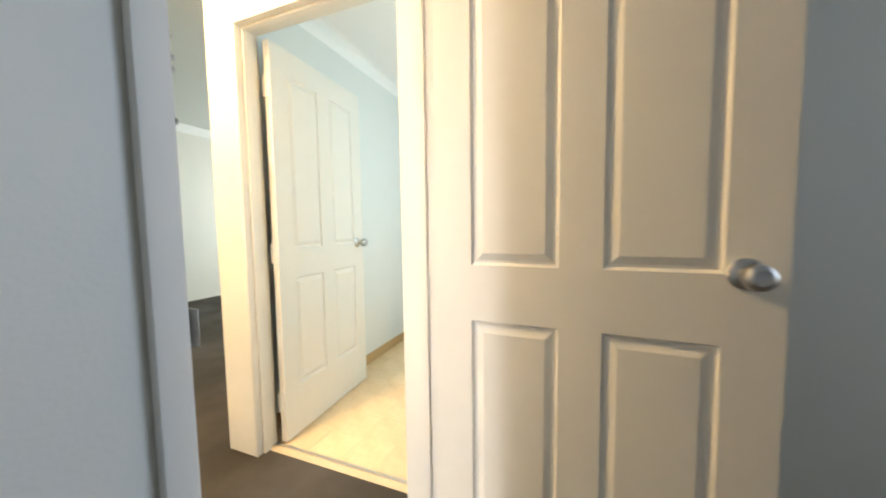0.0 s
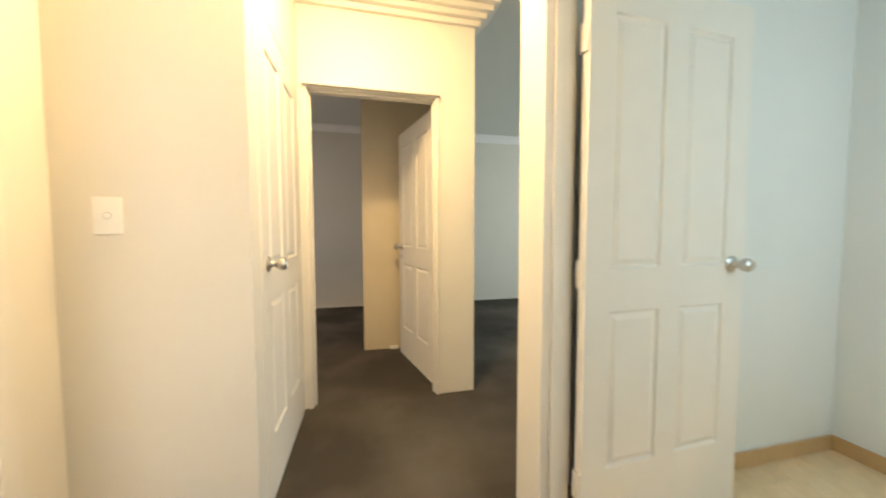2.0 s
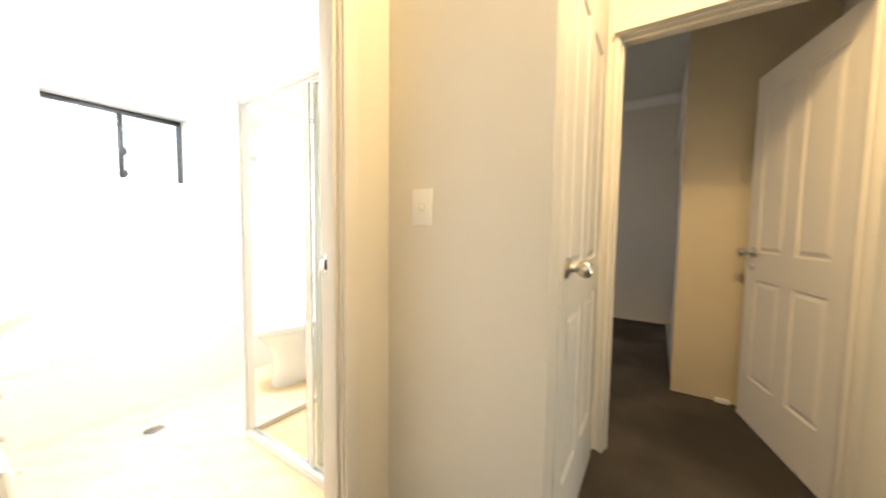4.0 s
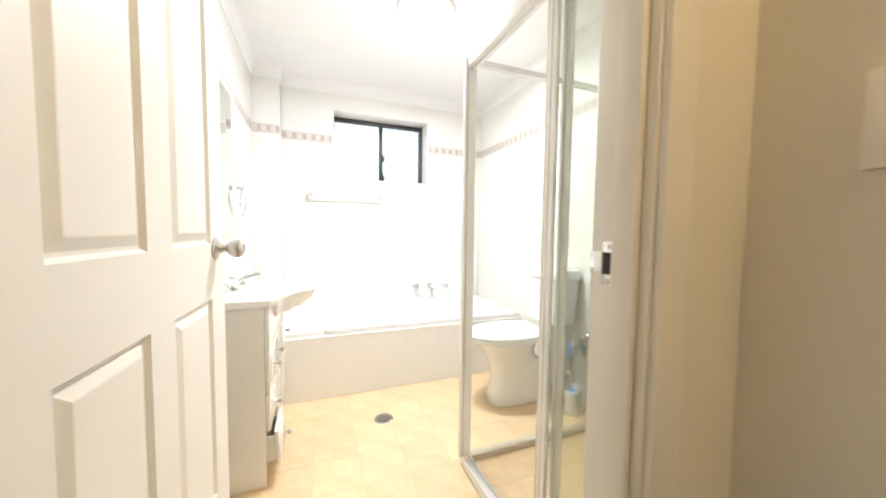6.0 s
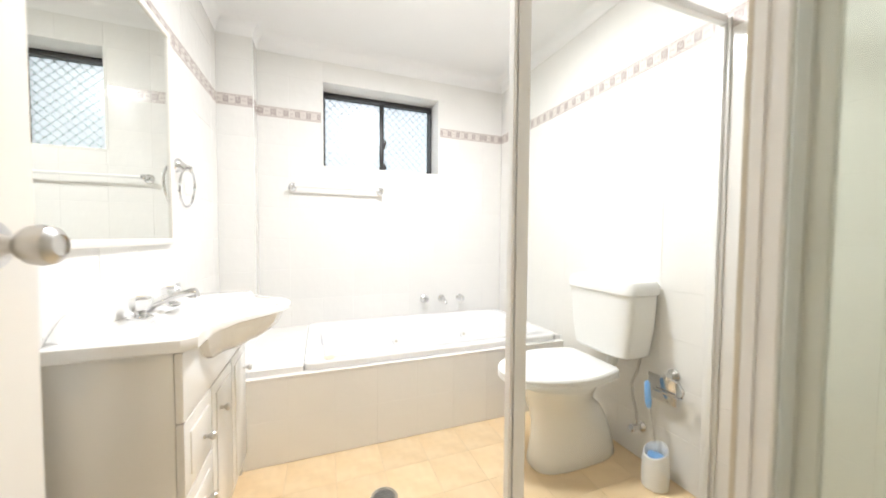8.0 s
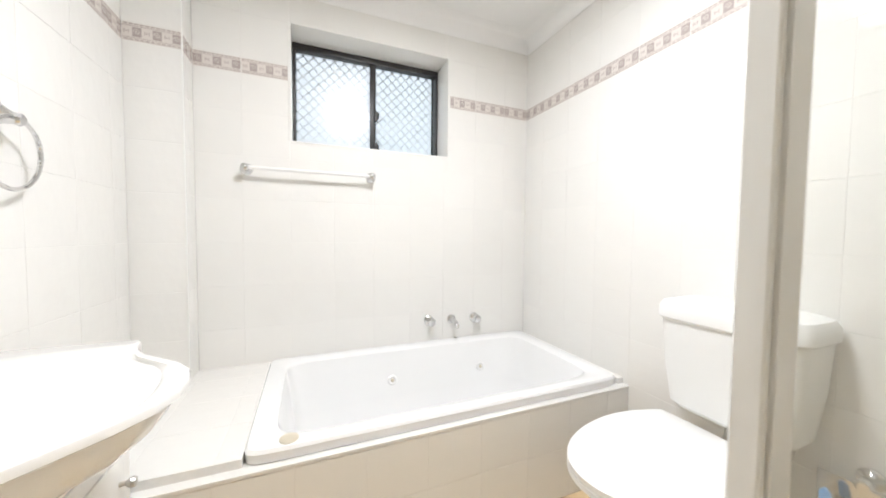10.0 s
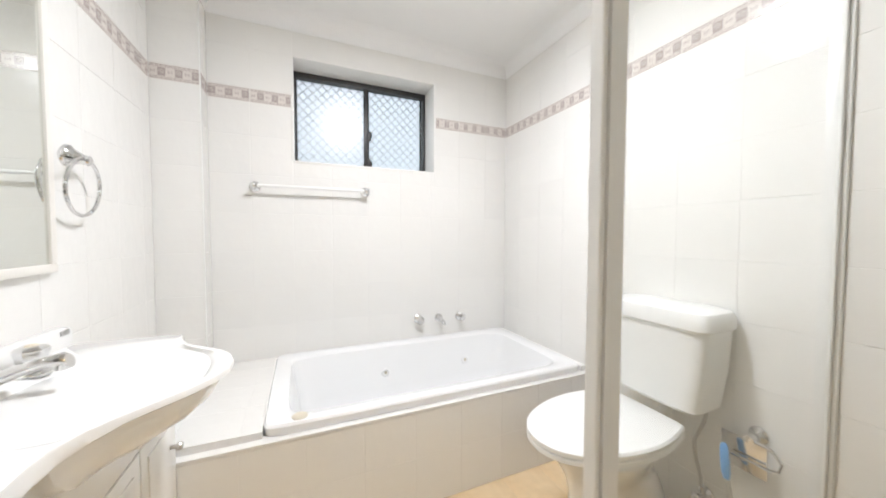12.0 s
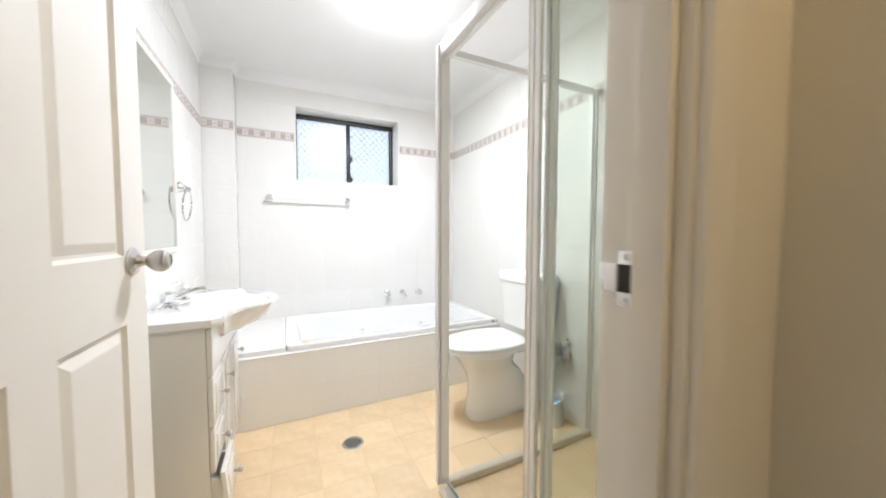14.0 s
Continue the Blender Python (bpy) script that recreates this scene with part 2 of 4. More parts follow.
def structure(name, bm, material, label="", category=""):
    return thing(name, bm, material, label, category, kind="structure")


# ---- floors and walls ----
H = 2.73
BATH_H, LAUNDRY_H = 2.26, 2.44
structure("floor", boxes((-5.3, -0.17, -0.12, 3.1, 1.53, 0), (-5.3, 1.53, -0.12, -1.2, 6.1, 0), (-0.13, -1.7, -0.12, 3.1, -0.17, 0), (-5.3, -1.7, -0.12, -2.28, -0.17, 0)), CARPET, "dark grey-brown cut pile carpet with brushed marks", "carpet")
structure("bathroom_floor", box(-2.28, -2.85, -0.12, -0.13, -0.17, -0.001), FLOOR_GROUT, "yellow-beige tiled bathroom floor", "floor")
structure("laundry_floor", box(-1.2, 1.53, -0.12, 0.7, 3.3, -0.001), FLOOR_GROUT, "yellow-beige tiled laundry floor", "floor")

# bedroom with the open door, whose west wall is the hall's east wall
structure("wall_hall_east", boxes((-0.13, -1.6, 0, 0, 0.566, H), (-0.13, 1.325, 0, 0, 1.47, H), (-0.13, 0.566, 2.075, 0, 1.325, H)), PAINT, "cream painted wall with a doorway", "wall")
structure("wall_bedroom_north", boxes((0, 1.47, 0, 1.2, 1.58, H), (2.3, 1.47, 0, 3.0, 1.58, H), (1.2, 1.47, 0, 2.3, 1.58, 0.9), (1.2, 1.47, 2.1, 2.3, 1.58, H)), PAINT, "cream painted bedroom wall", "wall")
structure("wall_bedroom_south", box(-0.13, -1.7, 0, 3.1, -1.6, H), PAINT, "cream painted bedroom wall", "wall")
structure("wall_bedroom_east", box(3.0, -1.6, 0, 3.1, 1.58, H), PAINT, "cream painted bedroom wall", "wall")
# laundry
structure("wall_laundry_south", boxes((-1.245, 1.47, 0, -1.07, 1.58, H), (-0.18, 1.47, 0, 0, 1.58, H), (-1.07, 1.47, 2.075, -0.18, 1.58, H)), PAINT, "cream painted wall with the laundry doorway", "wall")
structure("wall_laundry_west", box(-1.245, 1.58, 0, -1.17, 3.34, H), LAUNDRY_PAINT, "pale painted laundry wall", "wall")
structure("wall_laundry_north", box(-1.17, 3.24, 0, 0.7, 3.34, H), LAUNDRY_PAINT, "pale painted laundry wall", "wall")
structure("wall_laundry_east", boxes((0.6, 1.58, 0, 0.7, 2.0, H), (0.6, 3.0, 0, 0.7, 3.24, H), (0.6, 2.0, 0, 0.7, 3.0, 1.05), (0.6, 2.0, 2.05, 0.7, 3.0, H)), LAUNDRY_PAINT, "pale painted laundry wall with a window opening", "wall")
# hall west wall with the rear bedroom's doorway
structure("wall_hall_west", boxes((-2.33, -1.6, 0, -2.22, 0.485, H), (-2.33, 1.338, 0, -2.22, 1.6, H), (-2.33, 0.485, 2.075, -2.22, 1.338, H)), PAINT, "cream painted wall with a doorway", "wall")
# cupboard front
structure("wall_cupboard", boxes((-1.40, 0.35, 0, -1.30, 0.45, H), (-2.22, 0.35, 0, -2.15, 0.45, H), (-2.15, 0.35, 2.075, -1.40, 0.45, H)), PAINT, "cream painted wall round a cupboard door", "wall")
structure("wall_switch", box(-1.40, -0.132, 0, -1.30, 0.35, H), PAINT, "cream painted wall with a light switch", "wall")
# bathroom shell
BX0, BX1, BY0, BY1 = -2.165, -0.232, -2.72, -0.220
structure("wall_bath_door", boxes((-2.22, BY1, 0, -1.105, -0.128, H), (-0.295, BY1, 0, -0.13, -0.128, H), (-1.105, BY1, 2.075, -0.295, -0.128, H)), PAINT, "cream painted wall with the bathroom doorway", "wall")
wall_bath_west = structure("wall_bath_west", box(-2.28, -2.87, 0, BX0 - 0.0012, BY1, H), GROUT, "wall with glossy white tiles and a border", "wall")
wall_bath_east = structure("wall_bath_east", box(BX1 + 0.0012, -2.87, 0, -0.13, BY1, H), GROUT, "wall with glossy white tiles and a border", "wall")
WX0, WX1, WZ0, WZ1 = -1.625, -0.804, 1.488, 2.045
wall_bath_window = structure("wall_bath_window", boxes((-2.171, -2.98, 0, WX0, BY0 - 0.0012, H), (WX1, -2.98, 0, -0.226, BY0 - 0.0012, H), (WX0, -2.98, 0, WX1, BY0 - 0.0012, WZ0), (WX0, -2.98, WZ1, WX1, BY0 - 0.0012, H)), GROUT, "white tiled wall with a high window", "wall")
NX, NY = -0.418, -2.595
wall_bath_nib = structure("wall_bath_nib", box(NX + 0.0012, BY0 - 0.0012, 0, BX1 + 0.0012, NY - 0.0012, H), GROUT, "tiled boxed-in corner", "wall")
structure("trim_nib", box(NX - 0.003, NY - 0.004, 0.425, NX + 0.003, NY + 0.003, BATH_H - 0.08, bevel=0.002), FRAME_WHITE, "white plastic edge trim on the tiled corner", "trim")
# rear bedroom and living room
structure("wall_far_west", box(-5.3, -1.7, 0, -5.2, 6.1, H), PAINT, "pale painted wall", "wall")
structure("wall_living_south", box(-5.2, 1.5, 0, -2.33, 1.6, H), PAINT, "pale painted wall", "wall")
structure("wall_rear_bedroom_south", boxes((-5.2, -1.7, 0, -4.6, -1.6, H), (-3.2, -1.7, 0, -2.22, -1.6, H), (-4.6, -1.7, 0, -3.2, -1.6, 0.9), (-4.6, -1.7, 2.1, -3.2, -1.6, H)), PAINT, "pale painted wall with a window opening", "wall")
structure("wall_living_north", boxes((-5.2, 6.0, 0, -4.5, 6.1, H), (-2.3, 6.0, 0, -1.245, 6.1, H), (-4.5, 6.0, 0, -2.3, 6.1, 0.7), (-4.5, 6.0, 2.3, -2.3, 6.1, H)), PAINT, "pale painted wall with a window opening", "wall")
structure("wall_living_east", box(-1.245, 3.34, 0, -1.145, 6.1, H), PAINT, "pale painted wall", "wall")

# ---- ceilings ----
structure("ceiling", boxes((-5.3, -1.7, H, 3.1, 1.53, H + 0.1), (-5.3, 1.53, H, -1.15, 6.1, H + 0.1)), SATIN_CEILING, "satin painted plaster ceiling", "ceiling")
structure("bathroom_ceiling", box(BX0 - 0.1, -2.86, BATH_H, BX1 + 0.1, BY1 + 0.1, BATH_H + 0.05), CEILING, "white plaster bathroom ceiling", "ceiling")
structure("laundry_ceiling", box(-1.2, 1.53, LAUNDRY_H, 0.65, 3.3, LAUNDRY_H + 0.05), CEILING, "white plaster laundry ceiling", "ceiling")


def cove(s):
    """Cornice profile, hollowed, s high and deep."""
    arc = [i * math.pi / 18 for i in range(10)]
    return [(0, 0), (0, -s), (0.03 * s, -s)] + [(0.03 * s + 0.97 * s * (1 - math.cos(a)), -0.98 * s + 0.97 * s * math.sin(a)) for a in arc] + [(s, 0)]


STEPS = [(0, 0), (0, -0.175), (0.03, -0.175), (0.03, -0.14), (0.065, -0.14), (0.065, -0.105), (0.10, -0.105), (0.10, -0.07), (0.135, -0.07), (0.135, -0.03), (0.16, -0.03), (0.16, 0)]
Z = H - 0.002
structure("cornice_hall", sweep([(-o, u) for o, u in STEPS], [(-2.33, 1.6, Z), (-2.22, 1.6, Z), (-2.22, 0.45, Z), (-1.30, 0.45, Z), (-1.30, -0.128, Z), (-0.13, -0.128, Z), (-0.13, 1.47, Z), (-1.245, 1.47, Z), (-1.245, 3.3, Z)]), GLOSS, "stepped plaster cornice", "cornice")
structure("cornice_living", sweep([(o * 0.62, u * 0.62) for o, u in STEPS], [(-2.33, 1.6, Z), (-5.2, 1.6, Z), (-5.2, 6.0, Z), (-1.245, 6.0, Z)]), CEILING, "white stepped cornice", "cornice")
structure("cornice_rear_bedroom", sweep(cove(0.09), [(-2.33, -1.6, Z), (-5.2, -1.6, Z), (-5.2, 1.5, Z)]), CEILING, "white cove cornice", "cornice")
structure("cornice_laundry", sweep(cove(0.09), [(-1.17, 1.58, LAUNDRY_H), (-1.17, 3.24, LAUNDRY_H), (0.6, 3.24, LAUNDRY_H), (0.6, 1.58, LAUNDRY_H)]), CEILING, "white cove cornice", "cornice")
structure("cornice_bathroom", sweep([(-o, u) for o, u in cove(0.085)], [(BX0, BY1, BATH_H), (BX0, BY0, BATH_H), (NX, BY0, BATH_H), (NX, NY, BATH_H), (BX1, NY, BATH_H), (BX1, BY1, BATH_H)]), CEILING, "white cove cornice", "cornice")

# skirting boards
structure("baseboard", boxes((-5.2, 1.6, 0, -5.188, 6.0, 0.035), (-5.2, -1.6, 0, -5.188, 0.8, 0.035), bevel=0.003), GLOSS, "low white skirting", "skirting")


# ---- doors ----
def panel_leaf(w, h=2.04, t=0.036):
    """A moulded four-panel leaf: hinge edge at x = 0, thickness from y = -t to 0, standing on z = 0.008."""
    z0 = 0.008
    xs = [0, 0.105 * w / 0.77, 0.335 * w / 0.77, 0.435 * w / 0.77, 0.665 * w / 0.77, w]
    zs = [z0, 0.275, 0.862, 1.018, 1.912, h]
    bm = bmesh.new()
    for y, flip in ((-t, False), (0, True)):
        g = [[bm.verts.new((x, y, z)) for x in xs] for z in zs]
        panels = []
        for i in range(5):
            for j in range(5):
                q = (g[i][j], g[i][j + 1], g[i + 1][j + 1], g[i + 1][j])
                f = bm.faces.new(q[::-1] if flip else q)
                if i in (1, 3) and j in (1, 3):
                    panels.append(f)
        for step, depth in ((0.003, -0.0015), (0.007, -0.009), (0.007, 0.0), (0.018, 0.008), (0.003, 0.0006)):
            bmesh.ops.inset_individual(bm, faces=panels, thickness=step, depth=depth, use_even_offset=True)
    rim = [[v for v in bm.verts if abs(v.co.y - y) < 1e-6 and (abs(v.co.x) < 1e-6 or abs(v.co.x - w) < 1e-6 or abs(v.co.z - z0) < 1e-6 or abs(v.co.z - h) < 1e-6)] for y in (-t, 0)]
    key = lambda v: math.atan2((v.co.z - h / 2) / h, (v.co.x - w / 2) / w)
    a, b = sorted(rim[0], key=key), sorted(rim[1], key=key)
    for i in range(len(a)):
        j = (i + 1) % len(a)
        bm.faces.new((a[i], b[i], b[j], a[j]))
    bmesh.ops.recalc_face_normals(bm, faces=bm.faces)
    return bm


def knob_set(door, w, z, both=True, t=0.036, deadlock=False):
    for side in ((-1, 1) if both else (1,)):
        y = -t if side < 0 else 0.0
        m = pose(w - 0.07, y, z, 90 if side < 0 else -90)
        k = part("door_handle", lathe([(0, 0), (0.033, 0), (0.033, 0.004), (0.028, 0.008), (0.016, 0.012), (0.0115, 0.02), (0.0115, 0.028), (0.018, 0.034), (0.0255, 0.044), (0.0275, 0.055), (0.025, 0.066), (0.018, 0.072), (0.015, 0.0735), (0.0145, 0.071), (0.006, 0.071), (0, 0.071)], m, 28), NICKEL, door, "round satin nickel knob on a rose")
        if deadlock:
            part("privacy_lock", lathe([(0, 0), (0.02, 0), (0.02, 0.006), (0.012, 0.009), (0, 0.009)], pose(w - 0.07, y, z - 0.085, 90 if side < 0 else -90), 18), NICKEL, door)
    part("latch_plate", box(w - 0.001, -t / 2 - 0.011, z - 0.028, w + 0.0015, -t / 2 + 0.011, z + 0.028, bevel=0.0005), NICKEL, door)


def hinges(door, t=0.036, side=0):
    for z in (0.22, 1.0, 1.82):
        bm = tube([(-0.004, side, z - 0.05), (-0.004, side, z + 0.05)], 0.006, 8)
        add_box(bm, -0.006, side - 0.03 if side == 0 else side, z - 0.05, -0.001, side if side == 0 else side + 0.03, z + 0.05)
        part("hinge", bm, GLOSS, door)


def door(name, m, w, label, both=True, deadlock=False, knob_z=1.02, hinge_side=0.0):
    d = base(name, m, label, "door", kind="structure")
    part("leaf", panel_leaf(w), GLOSS, d, sharp=11)
    knob_set(d, w, knob_z, both, deadlock=deadlock)
    hinges(d, side=hinge_side)
    return d


# bedroom door, swung back into the bedroom; its panels face south
door("door_1", pose(0.014, 1.284, 0, 0, 0, -2.0), 0.775, "open cream four-panel bedroom door with round knob")
# laundry door, swung into the laundry
door("door_2", pose(-1.028, 1.598, 0, 0, 0, 92.8), 0.775, "open white four-panel laundry door in cool light")
# rear bedroom door, swung into that bedroom
door("door_3", pose(-2.345, 1.328, 0, 0, 0, 193), 0.775, "open cream four-panel rear bedroom door", deadlock=True)
# bathroom door, swung against the vanity side
door("door_4", pose(-0.312, -0.256, 0, 0, 0, 267.0), 0.775, "open white four-panel bathroom door with round knob", knob_z=1.005)
# cupboard door, shut
door("door_5", pose(-2.142, 0.455, 0, 0, 0, 0) , 0.735, "closed cream four-panel cupboard door", both=False)


def door_frame(name, axis, lo, hi, f0, f1, top, label, arch=0.055, sides=(1, 1), leaf_at=1):
    """Jamb linings, head and architraves of an opening from lo to hi along axis in a wall from f0 to f1."""
    fr = base(name, Matrix(), label, "door frame", kind="structure")

    def b(l0, c0, z0, l1, c1, z1, bev=0.002):
        return box(l0, c0, z0, l1, c1, z1, bevel=bev) if axis == "x" else box(c0, l0, z0, c1, l1, z1, bevel=bev)
    part("jamb", b(lo - 0.019, f0 - 0.002, 0, lo, f1 + 0.002, top), GLOSS, fr)
    part("jamb", b(hi, f0 - 0.002, 0, hi + 0.019, f1 + 0.002, top), GLOSS, fr)
    part("head", b(lo - 0.019, f0 - 0.002, top, hi + 0.019, f1 + 0.002, top + 0.016), GLOSS, fr)
    s0, s1 = (f1 - 0.078, f1 - 0.04) if leaf_at else (f0 + 0.04, f0 + 0.078)
    part("door_stop", b(lo, s0, 0, lo + 0.012, s1, top), GLOSS, fr)
    part("door_stop", b(hi - 0.012, s0, 0, hi, s1, top), GLOSS, fr)
    part("door_stop", b(lo + 0.012, s0, top - 0.012, hi - 0.012, s1, top), GLOSS, fr)
    for k, (c0, c1) in enumerate(((f0 - 0.014, f0), (f1, f1 + 0.014))):
        if sides[k]:
            part("architrave", b(lo - arch - 0.006, c0, 0, lo - 0.006, c1, top + 0.006, 0.004), GLOSS, fr)
            part("architrave", b(hi + 0.006, c0, 0, hi + arch + 0.006, c1, top + 0.006, 0.004), GLOSS, fr)
            part("architrave", b(lo - arch - 0.006, c0 - (0.004 if k == 0 else 0), top + 0.006, hi + arch + 0.006, c1 + (0.004 if k else 0), top + 0.006 + arch, 0.004), GLOSS, fr)
    return fr


TOP = 2.055
frame_1 = door_frame("door_frame_1", "y", 0.586, 1.305, -0.13, 0.0, TOP, "cream enamelled frame of the bedroom doorway", arch=0.032, sides=(0, 1))
for z in (1.318, 1.296, 1.285, 1.235):
    part("screw", lathe([(0, 0), (0.0035, 0), (0.003, 0.0025), (0, 0.003)], pose(0.011, 0.5795, z, -90), 10), STEEL, frame_1)
door_frame("door_frame_2", "x", -1.05, -0.20, 1.47, 1.58, TOP, "cream enamelled frame of the laundry doorway", sides=(0, 1))
frame_3 = door_frame("door_frame_3", "y", 0.505, 1.318, -2.33, -2.22, TOP, "cream enamelled frame of the rear bedroom doorway", arch=0.02, leaf_at=0)
part("head_moulding", box(-2.207, 0.478, 2.06, -2.178, 1.345, 2.088, bevel=0.004), GLOSS, frame_3)
bath_frame = door_frame("door_frame_4", "x", -1.085, -0.315, BY1, -0.128, TOP, "white enamelled frame of the bathroom doorway", leaf_at=0)
door_frame("door_frame_5", "x", -2.13, -1.42, 0.35, 0.45, TOP, "cream enamelled frame of the cupboard", sides=(0, 0), leaf_at=1)


# ---- bathroom fittings ----
def oval(cx, cy, rx, ry, z, n=40, p=2.0):
    """A closed ring, round for p = 2 and squarer for a larger p."""
    out = []
    for i in range(n):
        a = i * math.tau / n
        c, s = math.cos(a), math.sin(a)
        out.append(Vector((cx + rx * math.copysign(abs(c) ** (2 / p), c), cy + ry * math.copysign(abs(s) ** (2 / p), s), z)))
    return out


# strike plate on the bathroom door's jamb
strike = thing("strike_plate", boxes((-1.0855, -0.205, 0.984, -1.0832, -0.180, 1.052), (-1.0852, -0.2255, 1.000, -1.081, -0.203, 1.036), bevel=0.0006), CHROME, "chrome strike plate on the white door jamb", "strike plate")
# no opening is cut: a dark plate carries the hole's shade
part("latch_hole_shade", box(-1.0838, -0.202, 1.001, -1.0826, -0.183, 1.035), DARK, strike, smooth=False)
for z in (0.9905, 1.0445):
    part("screw", lathe([(0, 0), (0.0045, 0), (0.0035, 0.0012), (0, 0.0014)], pose(-1.0833, -0.192, z, 0, 90), 12), STEEL, strike)
strike = thing("strike_plate", boxes((-0.07, 0.5862, 0.985, -0.01, 0.588, 1.065), (-0.012, 0.5862, 1.005, 0.0152, 0.5876, 1.045), bevel=0.0008), STEEL, "dull metal strike plate on the bedroom jamb", "strike plate")

# tiled hob round the bath
HY, HZ = -1.95, 0.395
hob = structure("bath_hob", boxes((BX0, HY - 0.03, 0, BX1, HY - 0.0012, HZ - 0.0012), (-0.7055, BY0, 0, BX1, HY - 0.03, HZ + 0.0248), (BX0, BY0, 0, -2.135, HY - 0.03, HZ + 0.0248)), GROUT, "white tiled hob built round the bath", "bath hob")


def bath():
    b = base("bathtub", pose(-1.42, -2.345, 0), "white acrylic spa bath set in a tiled hob", "bathtub")
    rings = []
    for rx, ry, z, p in ((0.690, 0.352, 0.395, 24), (0.712, 0.372, 0.398, 26), (0.714, 0.374, 0.425, 26), (0.708, 0.368, 0.434, 24), (0.655, 0.318, 0.434, 12), (0.640, 0.303, 0.424, 10), (0.625, 0.29, 0.36, 8), (0.60, 0.265, 0.20, 6), (0.57, 0.24, 0.11, 5), (0.53, 0.20, 0.075, 4), (0.30, 0.10, 0.068, 3), (0.01, 0.01, 0.066, 2)):
        rings.append(oval(0, 0, rx, ry, z, 96, p))
    part("tub", loft(rings, cap=False), ACRYLIC, b)
    for x, y, side in ((0.14, -0.279, 1), (-0.38, -0.279, 1), (-0.05, 0.28, -1), (0.35, 0.28, -1)):
        part("spa_jet", lathe([(0, 0), (0.026, 0), (0.026, 0.006), (0.018, 0.009), (0.012, 0.005), (0, 0.004)], pose(x, y, 0.28, -82 * side), 18), ACRYLIC, b)
        part("jet_eye", lathe([(0, 0), (0.009, 0), (0.006, 0.004), (0, 0.005)], pose(x, y + 0.007 * side, 0.281, -82 * side), 12), TRIM_CREAM, b)
    part("air_control", lathe([(0, 0), (0.027, 0), (0.027, 0.003), (0.022, 0.006), (0.008, 0.007), (0, 0.006)], pose(0.598, 0.335, 0.4335), 24), TRIM_CREAM, b, "yellowed round control on the rim")
    part("waste", lathe([(0, 0), (0.03, 0), (0.03, 0.004), (0.02, 0.007), (0, 0.007)], pose(-0.42, 0, 0.07), 20), CHROME, b)
    return b


bath()


def wall_tap(x, z, spout):
    if not spout:
        t = base("bath_tap", pose(x, BY0, z), "chrome wall tap with fluted handle above the bath", "tap", "bath taps")
        part("flange", lathe([(0, 0), (0.029, 0), (0.028, 0.006), (0.018, 0.014), (0.013, 0.016), (0.013, 0.03), (0, 0.03)], pose(0, 0, 0, -90), 24), CHROME, t)
        prof = [(0, 0.028), (0.014, 0.03), (0.024, 0.036), (0.025, 0.052), (0.02, 0.058), (0, 0.06)]
        bm = lathe(prof, pose(0, 0, 0, -90), 24)
        for v in bm.verts:
            a = math.atan2(v.co.z, v.co.x)
            k = 1 - 0.13 * (0.5 + 0.5 * math.cos(6 * a))
            v.co.x, v.co.z = v.co.x * k, v.co.z * k
        part("handle", bm, CHROME, t)
    else:
        t = base("bath_spout", pose(x, BY0, z), "chrome bath spout on the tiled wall", "spout")
        part("flange", lathe([(0, 0), (0.027, 0), (0.025, 0.006), (0.015, 0.012), (0, 0.012)], pose(0, 0, 0, -90), 24), CHROME, t)
        part("spout", tube([(0, 0.008, 0), (0, 0.04, 0.0), (0, 0.07, -0.004), (0, 0.09, -0.014), (0, 0.095, -0.028)], [0.013, 0.012, 0.0115, 0.011, 0.0105], 14), CHROME, t)


wall_tap(-1.515, 0.552, False)
wall_tap(-1.655, 0.548, True)
wall_tap(-1.805, 0.546, False)


def towel_rail():
    r = base("towel_rail", pose(-0.90, BY0, 1.338), "white and chrome towel rail under the window", "towel rail")
    for x in (-0.283, 0.283):
        part("bracket", lathe([(0, 0), (0.026, 0), (0.026, 0.006), (0.017, 0.012), (0.011, 0.02), (0.011, 0.045), (0.016, 0.05), (0.016, 0.066), (0.009, 0.072), (0, 0.073)], pose(x, 0, 0, -90), 22), CHROME, r)
    part("bar", tube([(-0.283, 0.057, 0), (0.283, 0.057, 0)], 0.008, 14), PLASTIC, r)


towel_rail()


def towel_ring():
    r = base("towel_ring", pose(BX1, -2.015, 1.305), "chrome towel ring beside the mirror", "towel ring")
    part("bracket", lathe([(0, 0), (0.031, 0), (0.031, 0.006), (0.026, 0.010), (0.024, 0.014), (0.019, 0.024), (0.0145, 0.036), (0.0135, 0.046), (0.0145, 0.052), (0.010, 0.057), (0, 0.058)], pose(0, 0, 0, 0, -90 - 14), 24), CHROME, r)
    part("ring", tube([(-0.043 + 0.006 * (1 - math.cos(a)), 0.080 * math.sin(a), -0.088 + 0.080 * math.cos(a)) for a in (i * math.tau / 40 for i in range(40))], 0.0052, 8, True), CHROME, r)


towel_ring()


